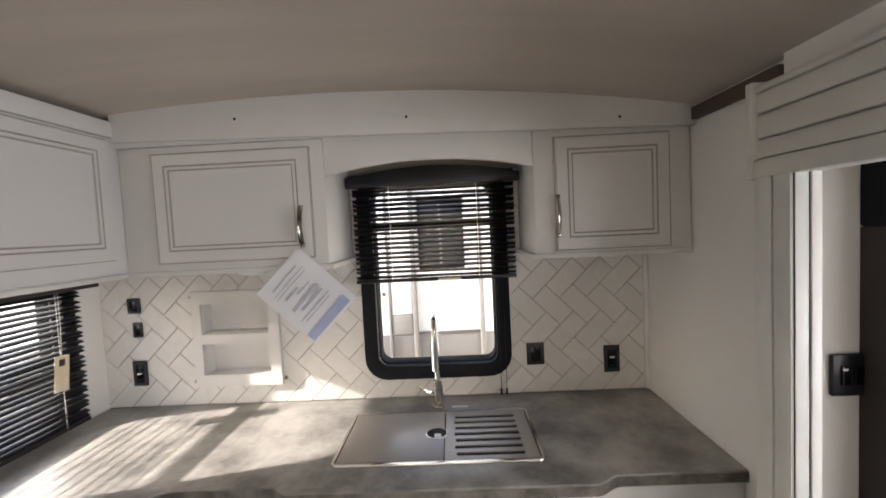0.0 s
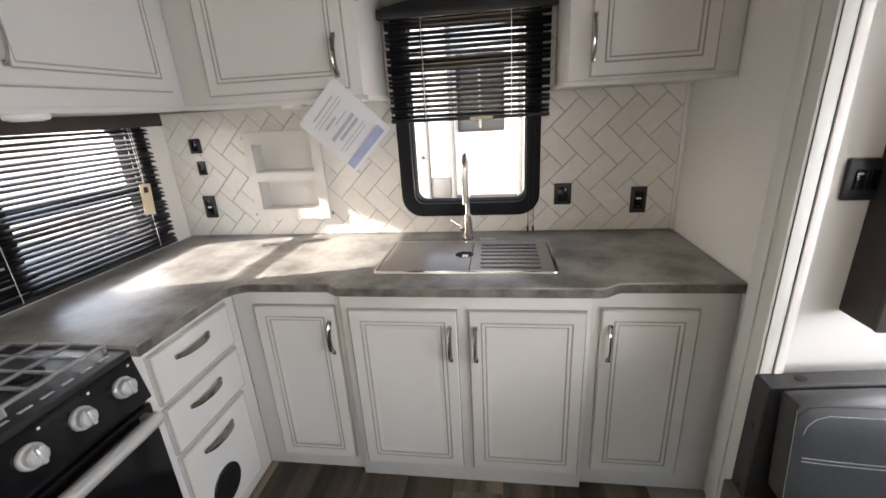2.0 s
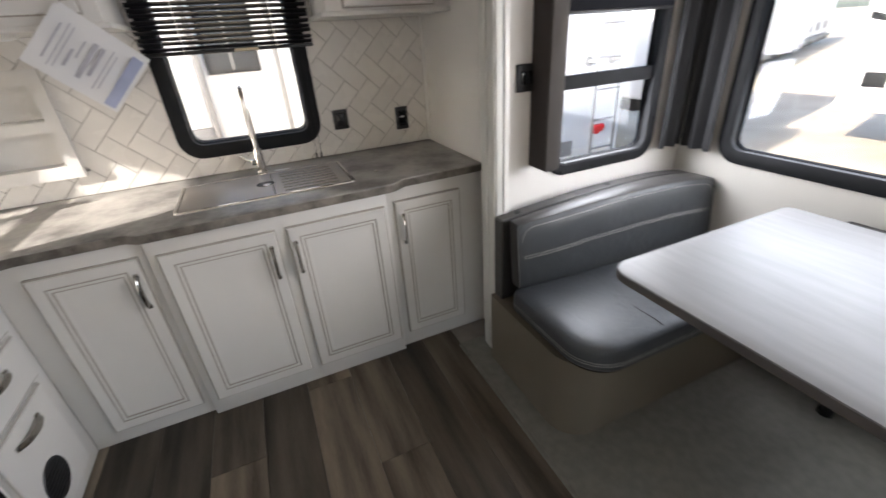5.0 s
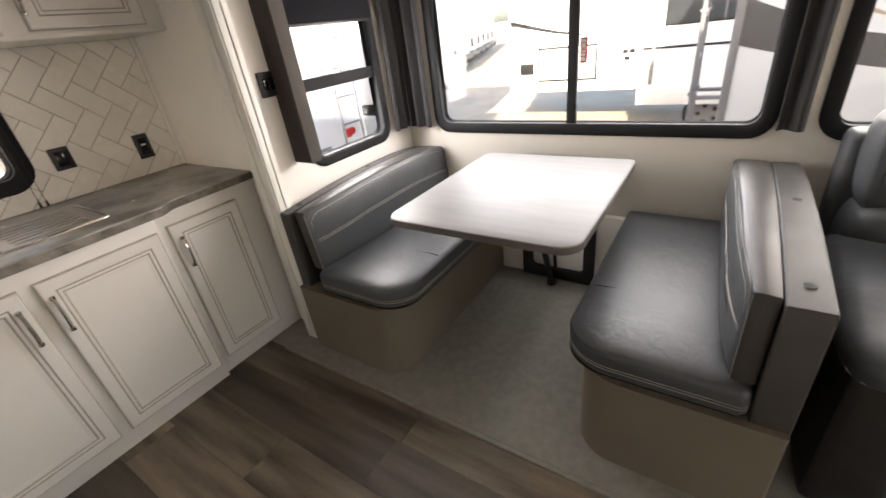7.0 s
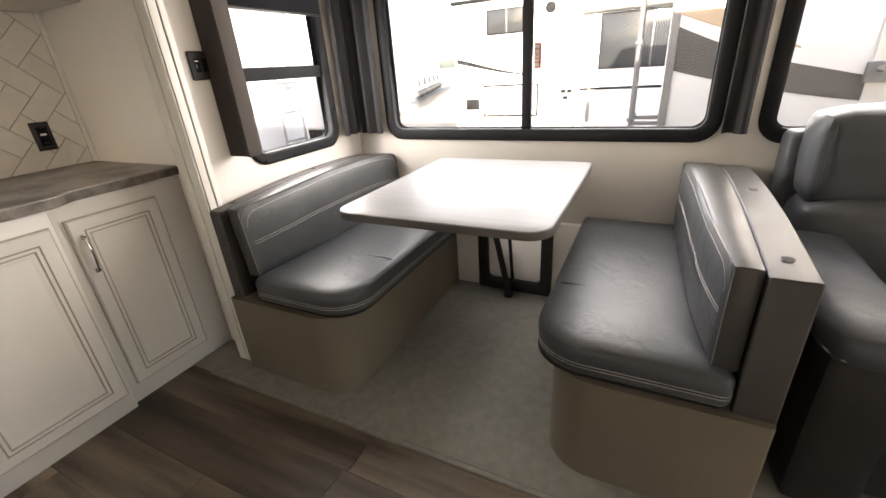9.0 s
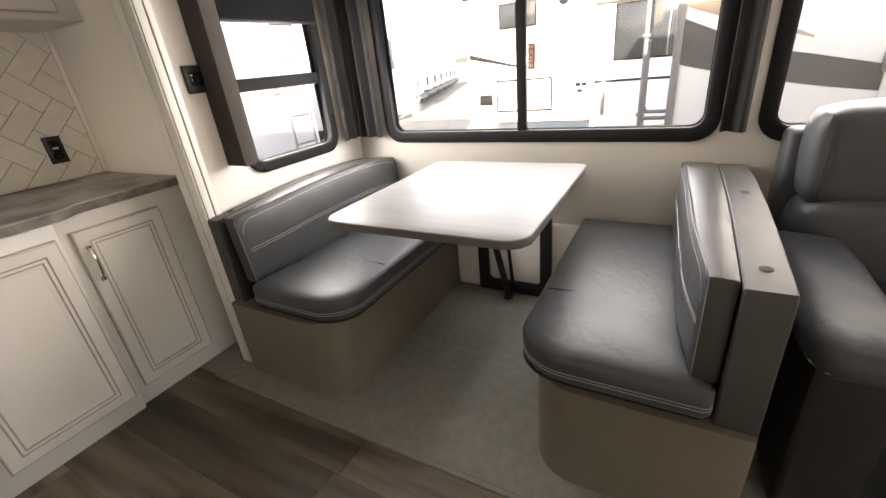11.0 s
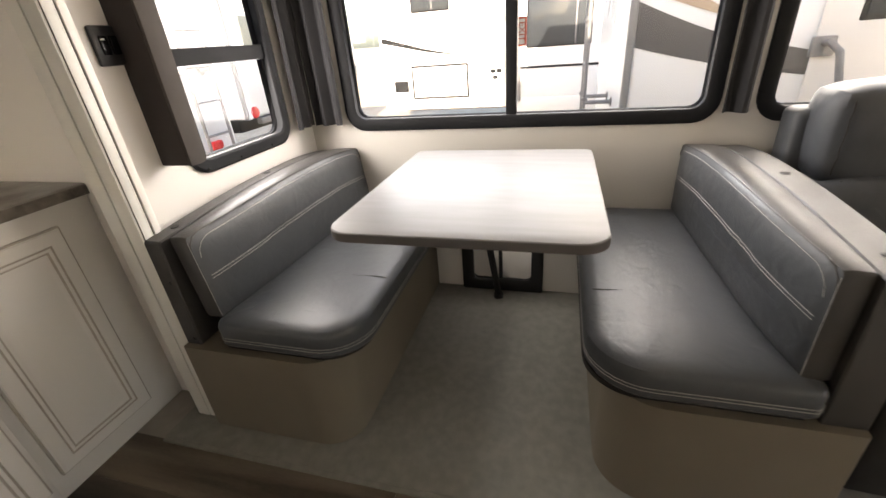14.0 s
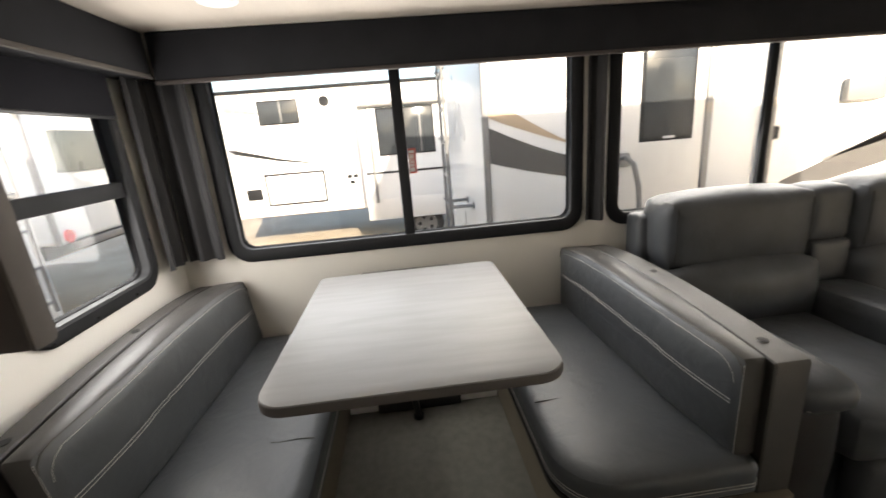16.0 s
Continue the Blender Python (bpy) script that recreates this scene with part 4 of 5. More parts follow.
def arched(x0, x1, z0, inset, r, lift=0.0, n=22):
    """The outline of a back, in (x, z), drawn in by inset."""
    a, b = x0 + inset, x1 - inset
    r = max(r - inset, 0.003)
    ease = lambda d: (math.sqrt(max(0.0, r * r - (r - d) ** 2)) - r) if d < r else 0.0
    xs = [a + (b - a) * (0.5 - 0.5 * math.cos(math.pi * k / n)) for k in range(n + 1)]
    top = [(x, top_line(x) + lift - inset + ease(min(x - a, b - x))) for x in xs]
    low = [(x, z0 + inset - ease(min(x - a, b - x)) * 0.5) for x in xs]
    return top + low[::-1]


def seat(x0, x1, y0, y1, z0, z1, radii, crown=0.012):
    """A boxed seat cushion with rounded edges and a soft crown."""
    rings = []
    def ring(i, z):
        rs = [max(q - i, 0.004) for q in radii]
        rings.append([(x, y, z) for x, y in rrect(x0 + i, x1 - i, y0 + i, y1 - i, rs, 8)])
    for i, z in ((0.03, z0), (0.008, z0 + 0.002), (0, z0 + 0.014), (0.001, (z0 + z1) / 2), (0, z1 - 0.022), (0.006, z1 - 0.008), (0.018, z1), (0.05, z1 + crown * 0.45), (0.10, z1 + crown * 0.8), (0.16, z1 + crown)):
        ring(i, z)
    bm = loft(rings)
    for v in bm.verts:
        if v.co.z > z1 - 0.01:
            v.co.z += 0.004 * noise.noise(v.co * 9.0)
    return bm


for side in ("door", "sofa"):
    L = side == "door"
    s = -1.0 if L else 1.0  # the way the back leans against
    yb = 1.092 if L else -0.814  # outer face of the backboard
    bench = thing("dinette_bench", (1.4, yb + s * 0.35, 0.012), "grey faux-leather dinette bench against the end wall" if L else "grey faux-leather dinette bench backing onto the sofa", "bench", "dinette benches")
    xn = 0.866 if L else 0.885  # aisle end of the backboard
    xc = xn + 0.020  # aisle end of the cushion
    # backboard with cup-holder grommets
    b0, b1 = yb, yb + s * (0.062 if L else 0.094)
    rings = [[(x, y, z) for x, z in arched(xn, 1.962, 0.356, i, 0.009)] for y, i in ((b0, 0.004), (b0 + s * 0.004, 0), (b1 - s * 0.004, 0), (b1, 0.004))]
    part("backboard", loft(rings), LEATHER_CHAR if L else LEATHER_EDGE, bench, "charcoal padded board with grommets" if L else "taupe padded board with grommets")
    ym = (b0 + b1) / 2
    for x in (xn + 0.095, xn + 0.580):
        z = top_line(x)
        g = part("grommet", disc((x, ym, z - 0.003), (0, 0, 1), 0.0145, 0.0045, 24, 0.002), GREY_TRIM if not L else BLACK, bench)
        # no bore: a dark disc paints the shade inside the grommet
        part("grommet_hole", disc((x, ym, z + 0.0016), (0, 0, 1), 0.0132, 0.0004, 20, 0.0001), DARK_HOLE, g)
    # back cushion
    c0 = b1 + s * (0.018 if L else 0.004)
    ease = lambda x: min(1.0, max(0.0, (x - xc) / 0.34))
    deep = lambda x: c0 + s * ((0.064 if L else 0.060) + 0.020 * math.sin(math.pi / 2 * ease(x)) + 0.040 * (x - xc))  # thin at the aisle, full further in
    def puff(x, z):
        u, v = (x - xc) / 1.03, (z - 0.486) / max(0.05, top_line(x) - 0.486)
        edge_soft = (1 - abs(2 * u - 1) ** 6) * (1 - abs(2 * min(max(v, 0), 1) - 1) ** 4)
        crease = 0.0045 * sum(math.exp(-((x - c) / 0.012) ** 2) * math.exp(-((v - 0.5) / 0.3) ** 2) for c in (1.19, 1.225, 1.27))
        return deep(x) + s * (0.012 * edge_soft - crease + 0.003 * noise.noise((x * 7, z * 9, yb)))
    rings = [[(x, c0, z) for x, z in arched(xc, 1.955, 0.486, 0.004, 0.012, 0.004)], [(x, c0 + s * 0.012, z) for x, z in arched(xc, 1.955, 0.486, 0, 0.012, 0.006)], [(x, deep(x) - s * 0.016, z) for x, z in arched(xc, 1.955, 0.486, 0, 0.012, 0.008)], [(x, deep(x) - s * 0.005, z) for x, z in arched(xc, 1.955, 0.486, 0.004, 0.012, 0.006)]]
    for i in (0.018, 0.04, 0.07, 0.10, 0.125):
        rings.append([(x, puff(x, z), z) for x, z in arched(xc, 1.955, 0.486, i, 0.075, 0.004)])
    body = loft(rings)
    for f in body.faces:
        c = f.calc_center_median()
        f.material_index = 1 if (deep(c.x) - c.y) * s > 0.006 else 0
    cushion = part("back_cushion", body, [LEATHER, LEATHER_CHAR if L else LEATHER_EDGE], bench, "grey faux-leather back cushion with white double stitching")
    for dz in (0.0, 0.010):
        line = [(x, puff(x, z) + s * 0.0006, z) for x, z in ((x, (0.622 if L else 0.634) + dz + 0.9 * (top_line(x) - 0.766)) for x in (xc + 0.024 + (1.935 - xc - 0.024) * k / 60 for k in range(61)))]
        part("stitching", tube(line, 0.0011, 5), THREAD, cushion, "white stitching")
    rim = [(x, deep(x) - s * 0.003, z + 0.0015) for x, z in arched(xc, 1.955, 0.486, 0.0045, 0.05, 0.008)[:23]]
    part("piping", tube(rim, 0.0022, 6), LEATHER_CHAR if L else LEATHER_EDGE, cushion)
    hem = [(x, puff(x, z) + s * 0.0005, z) for x, z in arched(xc, 1.955, 0.486, 0.020, 0.075, 0.004)[:23]]
    part("top_stitching", tube(hem, 0.0008, 5), THREAD, cushion, "white stitching")
    part("end_stitching", tube([(xc + 0.0025, deep(xc) - s * 0.002, 0.500 + (top_line(xc) - 0.510) * k / 8) for k in range(9)], 0.0007, 5), THREAD, cushion, "white stitching")
    # the cushion leans: its foot stands away from the board
    tilt = 0.11 if L else 0.0
    lean = Matrix(((1, 0, 0, 0), (0, 1, -s * tilt, s * tilt * (0.752 - 0.012)), (0, 0, 1, 0), (0, 0, 0, 1)))
    for ob in (cushion, *cushion.children):
        ob.data.transform(lean)
    if L:
        for z in (0.62, 0.40):
            part("button", disc((xn + 0.0005, 1.055, z), (-1, 0, 0), 0.007, 0.004, 16, 0.001), BLACK, bench)
    # seat
    if L:
        y0, y1, radii, x0 = 0.438, 0.935, (0.15, 0.02, 0.02, 0.035), 0.850
        by0, by1, bx, brad = 0.515, 1.090, 0.842, (0.13, 0.01, 0.01, 0.01)
    else:
        y0, y1, radii, x0 = -0.715, -0.198, (0.03, 0.02, 0.02, 0.16), 0.868
        by0, by1, bx, brad = -0.810, -0.256, 0.862, (0.01, 0.01, 0.01, 0.14)
    cush = part("seat_cushion", seat(x0, 1.955, y0, y1, 0.396, 0.492, radii), LEATHER, bench, "grey faux-leather seat cushion")
    for z in (0.426, 0.436):
        loop = rrect(x0 - 0.0005, 1.9555, y0 - 0.0005, y1 + 0.0005, radii, 8)
        loop = loop + loop[:1]
        part("stitching", tube([(x, y, z) for x, y in loop], 0.0011, 5), THREAD, cush, "white stitching")
    reach = 0.30 if L else 0.94  # how far the cross seam runs over the seat
    seam = [((1.185 if L else 1.21) + 0.003 * math.sin(6 * t), (y0 + 0.03 if L else y1 - 0.03) + (1 if L else -1) * (y1 - y0 - 0.06) * t * reach, 0.4995 + 0.0035 * math.sin(math.pi * t * reach)) for t in (k / 16 for k in range(17))]
    part("seam", tube(seam, 0.0020, 6), LEATHER_CHAR, cush)
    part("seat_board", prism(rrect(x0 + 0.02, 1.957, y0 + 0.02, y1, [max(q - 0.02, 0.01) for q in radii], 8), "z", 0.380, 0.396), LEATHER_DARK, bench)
    part("base", prism(rrect(bx, 1.957, by0, by1, brad, 10), "z", 0.012, 0.380), BENCH_PANEL, bench, "smooth taupe curved base panel")

tbl = thing("dinette_table", (1.38, 0.14, 0.012), "pale grey laminate dinette table on a black frame leg", "table")
TX0, TX1, TY0, TY1 = 0.932, 1.825, -0.232, 0.516
trad = (0.075, 0.035, 0.035, 0.075)
part("tabletop", prism(rrect(TX0, TX1, TY0, TY1, trad, 8), "z", 0.770, 0.793, 0.002), TABLE, tbl)
part("edge_band", frame_ring(rrect(TX0 - 0.003, TX1 + 0.003, TY0 - 0.003, TY1 + 0.003, 0.076, 8), rrect(TX0 + 0.004, TX1 - 0.004, TY0 + 0.004, TY1 - 0.004, 0.072, 8), "z", 0.766, 0.7895), TABLE_EDGE, tbl)
part("leg_frame", frame_ring(rrect(-0.056, 0.366, 0.014, 0.764, 0.012), rrect(0.004, 0.306, 0.082, 0.735, 0.03), "x", 1.926, 1.900), BLACK_METAL, tbl, "black steel folding leg frame")
part("brace", tube([(1.62, 0.225, 0.765), (1.76, 0.195, 0.36), (1.845, 0.165, 0.030)], 0.017, 8), BLACK_METAL, tbl)
part("brace", tube([(1.64, 0.135, 0.765), (1.82, 0.150, 0.36), (1.895, 0.158, 0.10)], 0.010, 8), BLACK_METAL, tbl)
part("foot", disc((1.845, 0.165, 0.0122), (0, 0, 1), 0.026, 0.022, 20, 0.004), BLACK, tbl)
part("hinge_plate", box(1.58, 1.90, 0.08, 0.28, 0.752, 0.766, 0.002), BLACK_METAL, tbl)

# ---- slide-out fittings ----
sw = thing("light_switch", (1.035, 1.132, 1.24), "black double rocker switch on the end wall", "switch")
part("plate", box(0.992, 1.078, 1.126, 1.1395, 1.240, 1.342, 0.006), BLACK, sw)
for x in (1.020, 1.050):
    part("rocker", box(x - 0.011, x + 0.011, 1.1205, 1.1265, 1.268, 1.316, 0.003), BLACK_ENAMEL, sw)
part("marker", box(1.010, 1.022, 1.1195, 1.1206, 1.305, 1.309, 0), WHITE_PLASTIC, sw)

val_end = thing("window_valance", (1.5, 1.07, 0.94), "dark upholstered valance box round the end window", "valance", "window valances")
part("top_box", box(1.062, 1.868, 1.020, 1.139, 1.640, 1.797, 0.006), VALANCE, val_end)
part("lower_lip", box(1.061, 1.868, 1.0165, 1.030, 1.636, 1.652, 0.003), LEG_TAUPE, val_end)
leg_out = rrect(1.064, 1.134, 0.938, 1.640, (0.004, 0.022, 0.004, 0.004), 5)
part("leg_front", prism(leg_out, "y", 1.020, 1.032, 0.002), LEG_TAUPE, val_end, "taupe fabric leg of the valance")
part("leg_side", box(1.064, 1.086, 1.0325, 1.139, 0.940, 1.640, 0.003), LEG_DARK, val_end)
part("roller_shade", box(1.19, 1.745, 1.110, 1.114, 1.500, 1.66, 0.001), SHADE, val_end, "dark roller shade pulled down a little")
part("shade_bar", box(1.19, 1.745, 1.107, 1.117, 1.494, 1.506, 0.003), BLACK, val_end)

val_far = thing("window_valance", (1.92, -0.8, 1.62), "long dark upholstered valance above the slide-out windows", "valance", "window valances")
part("front_board", box(1.870, 1.884, -2.745, 1.0150, 1.622, 1.797, 0.004), VALANCE, val_far)
part("top_board", box(1.884, 1.969, -2.745, 1.0150, 1.780, 1.797, 0.002), VALANCE, val_far)
part("bottom_lip", box(1.8655, 1.890, -2.745, 1.0150, 1.616, 1.630, 0.003), LEG_DARK, val_far)
for y0, y1 in ((-0.664, 0.884), (-2.42, -0.876)):
    part("roller_shade", box(1.930, 1.945, y0, y1, 1.635, 1.72, 0.004), SHADE, val_far)


def drape(name, u0, u1, put, z0, z1, folds, depth, label):
    """A narrow pleated side curtain."""
    bm = bmesh.new()
    n, rows = folds * 8, []
    for z in (z0, z0 + 0.02, (z0 + z1) / 2, z1):
        row = []
        for k in range(n + 1):
            s = k / n
            row.append((put(u0 + (u1 - u0) * s, depth * (0.55 + 0.45 * math.sin(2 * math.pi * folds * s + 0.4 * z)), z)))
        rows.append(row)
    for a, b in zip(rows, rows[1:]):
        va, vb = [bm.verts.new(p) for p in a], [bm.verts.new(p) for p in b]
        for k in range(n):
            bm.faces.new((va[k], va[k + 1], vb[k + 1], vb[k]))
    bmesh.ops.remove_doubles(bm, verts=bm.verts, dist=1e-5)
    bmesh.ops.recalc_face_normals(bm, faces=bm.faces)
    bmesh.ops.solidify(bm, geom=bm.faces[:], thickness=0.004)
    return solid(name, bm, DRAPE, label, "curtain", "side curtains", at=put((u0 + u1) / 2, 0.0, z0))


on_far = lambda u, w, z: (SX - 0.018 - w, u, z)
on_end = lambda u, w, z: (u, SEND - 0.018 - w, z)
drape("side_curtain", 0.935, 1.085, on_far, 0.900, 1.640, 2, 0.045, "narrow grey pleated curtain in the window corner")
drape("side_curtain", 1.782, 1.925, on_end, 0.905, 1.640, 2, 0.040, "narrow grey pleated curtain beside the end window")
drape("side_curtain", -0.790, -0.706, on_far, 0.905, 1.640, 1, 0.050, "narrow grey pleated curtain between two windows")

ceil_lamp = thing("ceiling_light", (1.63, 0.66, 1.785), "small round white ceiling light, switched off", "lamp")
part("housing", disc((1.55, 0.62, SCEIL), (0, 0, -1), 0.060, 0.012, 32, 0.004), WHITE_PLASTIC, ceil_lamp)
part("lens", disc((1.55, 0.62, SCEIL - 0.0122), (0, 0, -1), 0.045, 0.004, 32, 0.002), PAPER, ceil_lamp)

# ---- sofa ----
def pillow(x0, x1, y0, y1, z0, z1, r=0.05, puff=0.02, seed=0.0):
    """A stuffed block with rounded edges, bulging sides and slight wrinkles."""
    bm = box(x0, x1, y0, y1, z0, z1, 0)
    bmesh.ops.subdivide_edges(bm, edges=bm.edges[:], cuts=9, use_grid_fill=True)
    c = Vector(((x0 + x1) / 2, (y0 + y1) / 2, (z0 + z1) / 2))
    h = Vector(((x1 - x0) / 2, (y1 - y0) / 2, (z1 - z0) / 2))
    for v in bm.verts:
        d = v.co - c
        core = Vector([max(-(h[i] - r), min(h[i] - r, d[i])) for i in range(3)])
        off = d - core
        if off.length > 1e-9:
            d = core + off.normalized() * min(r, max(off.length, r * 0.999))
        q = [1 - (d[i] / h[i]) ** 2 if h[i] else 0 for i in range(3)]
        grow = [max(0, q[(i + 1) % 3]) * max(0, q[(i + 2) % 3]) for i in range(3)]
        for i in range(3):
            d[i] += puff * grow[i] * (1 if d[i] > 0 else -1) * (abs(d[i]) / h[i]) ** 3
        w = 0.006 * noise.noise(Vector((c + d) * 8.0) + Vector((seed, 0, 0)))
        v.co = c + d + (off.normalized() * w if off.length > 1e-9 else Vector())
    return bm


sofa = thing("sofa", (1.4, -1.75, 0.012), "charcoal faux-leather reclining sofa under the window", "sofa")
part("base", box(1.08, 1.90, -2.60, -0.90, 0.03, 0.30, 0.02, 3), SOFA, sofa)
part("back_frame", box(1.80, 1.93, -2.60, -0.905, 0.10, 0.93, 0.03, 3), SOFA, sofa)
for y0, y1, sd in ((-1.625, -0.962, 0.0), (-2.52, -1.845, 5.0)):
    part("head_cushion", pillow(1.66, 1.89, y0, y1, 0.695, 1.010, 0.045, 0.020, sd), SOFA, sofa)
    part("back_cushion", pillow(1.595, 1.87, y0 - 0.010, y1 + 0.005, 0.425, 0.722, 0.055, 0.030, sd + 1), SOFA, sofa)
    for y in (y0 + 0.028, y1 - 0.028):
        part("seam", tube([(1.664 - 0.004 * math.sin(math.pi * k / 8), y + 0.002 * math.sin(2.4 * k), 0.735 + 0.24 * k / 8) for k in range(9)], 0.0022, 6), LEATHER_DARK, sofa)
    part("seat_cushion", pillow(0.98, 1.66, y0 + 0.01, y1 - 0.15 * (sd == 0) - 0.01, 0.29, 0.475, 0.05, 0.02, sd + 2), SOFA, sofa)
    part("footrest", pillow(0.94, 1.05, y0 + 0.03, y1 - 0.17 * (sd == 0) - 0.02, 0.08, 0.33, 0.04, 0.012, sd + 3), SOFA, sofa)
    # dark tube draws the shade in the fold between the two cushions
    part("crease", tube([(1.640, y, 0.716 + 0.004 * math.sin(5 * y)) for y in (y0 + 0.05 + (y1 - y0 - 0.10) * k / 20 for k in range(21))], 0.0030, 5), LEATHER_DARK, sofa)
part("console_back", pillow(1.70, 1.88, -1.84, -1.63, 0.755, 1.000, 0.035, 0.012, 9.0), SOFA, sofa)
part("console_flap", pillow(1.675, 1.87, -1.835, -1.642, 0.575, 0.765, 0.022, 0.004, 10.0), SOFA, sofa)
part("console", pillow(1.05, 1.70, -1.84, -1.63, 0.25, 0.585, 0.03, 0.006, 11.0), SOFA, sofa)
for y0, y1, sd in ((-1.085, -0.885, 3.0), (-2.72, -2.53, 7.0)):
    a = part("armrest", pillow(0.955, 1.68, y0, y1, 0.515, 0.625, 0.05, 0.014, sd), SOFA, sofa)
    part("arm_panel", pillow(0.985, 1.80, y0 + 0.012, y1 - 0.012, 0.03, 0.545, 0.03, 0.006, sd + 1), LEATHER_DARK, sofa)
    part("piping", tube([(0.958, y0 + 0.03, 0.548), (0.952, (y0 + y1) / 2, 0.546), (0.958, y1 - 0.03, 0.548), (0.99, y1 - 0.006, 0.549), (1.3, y1 + 0.004, 0.553), (1.64, y1 - 0.006, 0.555)], 0.003, 6), THREAD, a)

# ---- outside ----
GZ = -0.85
gm = bmesh.new()
bmesh.ops.create_grid(gm, x_segments=2, y_segments=2, size=600)
bmesh.ops.translate(gm, verts=gm.verts, vec=(0, 0, GZ))
solid("ground", gm, GROUND, "pale sunlit gravel lot", "ground", kind="structure")


def on_plane(axis, at, out):
    """Boxes on a trailer's side: u along the wall, d out of it."""
    def make(u0, u1, z0, z1, d0, d1, bev=0.004):
        a, b = sorted((at + out * d0, at + out * d1))
        return box(a, b, u0, u1, z0, z1, bev) if axis == "x" else box(u0, u1, a, b, z0, z1, bev)
    return make


def swoosh(axis, at, out, upper, lower, d=0.004):
    """A flat painted graphic between two edges of (u, z) points."""
    pts = upper + lower[::-1]
    a, b = at + out * 0.0015, at + out * d
    return prism(pts, axis, a, b)


def trailer_window(make, u0, u1, z0, z1, parent, split=()):
    w = part("window", make(u0 - 0.03, u1 + 0.03, z0 - 0.03, z1 + 0.03, 0.0, 0.02, 0.012), FRAME_DARK, parent, "dark-tinted window")
    part("pane", make(u0, u1, z0, z1, 0.015, 0.026, 0.004), TINTED, w)
    for u in split:
        part("window_bar", make(u - 0.012, u + 0.012, z0, z1, 0.024, 0.032, 0.003), GREY_TRIM, w)


def wheel(x, y, z, r, parent, axis=(-1, 0, 0)):
    w = part("wheel", disc((x, y, z), axis, r, 0.2, 36, 0.03), RUBBER, parent, "black trailer wheel")
    rim_at = Vector((x, y, z)) + Vector(axis) * 0.2
    part("rim", disc(rim_at, axis, r * 0.62, 0.012, 32, 0.006), GREY_TRIM, w)
    for k in range(5):
        d = Vector((0, math.cos(1.257 * k), math.sin(1.257 * k))) * r * 0.36
        # rim holes are dark discs with the shade in their colour
        part("rim_hole", disc(rim_at + d + Vector(axis) * 0.0122, axis, r * 0.10, 0.001, 14, 0.0004), DARK_HOLE, w)


# trailer parked close beside the slide-out
near = thing("travel_trailer", (4.2, -4.5, GZ), "white travel trailer with dark and tan swooshes, parked close by", "trailer", "parked trailers")
NX, NY = 3.17, -0.495
mk = on_plane("x", NX, -1)
part("body", box(NX, NX + 2.4, -8.6, NY, -0.30, 2.55, 0.05, 3), FIBREGLASS, near)
part("skirt", mk(-8.5, NY - 0.03, -0.42, -0.28, -0.2, 0.01), GREY_TRIM, near)
part("corner_trim", box(NX - 0.012, NX + 0.03, NY - 0.035, NY + 0.012, -0.30, 2.55, 0.006), GREY_TRIM, near, "grey corner moulding")
ys = [-0.53 - 1.67 * k / 24 for k in range(25)]
up = lambda y: 1.115 + 0.245 * max(0.0, (y + 1.15) / 0.62) ** 1.25 if y > -1.15 else 0.855 + 0.260 * ((y + 2.20) / 1.05)
low = lambda y: 0.845 + 0.260 * ((y + 2.20) / 1.67) ** 1.9
part("dark_swoosh", swoosh("x", NX, -1, [(y, up(y)) for y in ys], [(y, low(y)) for y in ys]), STRIPE_DARK, near, "dark grey painted swoosh")
ys = [-0.53 - 0.64 * k / 14 for k in range(15)]
part("tan_swoosh", swoosh("x", NX, -1, [(y, 1.64 - 0.44 * ((-0.53 - y) / 0.64) ** 0.72) for y in ys], [(y, 1.43 - 0.24 * ((-0.53 - y) / 0.64) ** 0.9) for y in ys]), STRIPE_TAN, near, "tan painted swoosh")
ys = [-2.90 - 1.7 * k / 12 for k in range(13)]
part("dark_swoosh", swoosh("x", NX, -1, [(y, 0.76 + 0.34 * ((-2.90 - y) / 0.9)) for y in ys], [(y, 0.64 + 0.20 * ((-2.90 - y) / 0.9)) for y in ys]), STRIPE_DARK, near, "dark grey painted swoosh")
part("thin_stripe", swoosh("x", NX, -1, [(-3.24, 0.915), (-3.9, 1.115), (-4.6, 1.33)], [(-3.24, 0.895), (-3.9, 1.05), (-4.6, 1.24)]), GREY_TRIM, near)
door = part("entry_door", mk(-2.19, -1.50, -0.20, 1.95, 0.0, 0.018, 0.01), FIBREGLASS_CREAM, near, "cream entry door with a tall window")
trailer_window(mk, -2.075, -1.700, 1.19, 1.92, door)
part("window_lock", mk(-1.95, -1.86, 1.180, 1.198, 0.02, 0.034), WHITE_PLASTIC, door)
part("door_frame", mk(-2.245, -2.192, -0.25, 2.0, 0.0, 0.03, 0.006), GREY_TRIM, near)
part("slide_edge", mk(-2.75, -2.665, -0.30, 2.3, 0.0, 0.05, 0.01), STRIPE_DARK, near, "dark rubber edge of the slide-out")
part("slide_latch", mk(-2.80, -2.75, 1.10, 1.20, 0.0, 0.05, 0.01), FRAME_DARK, near)
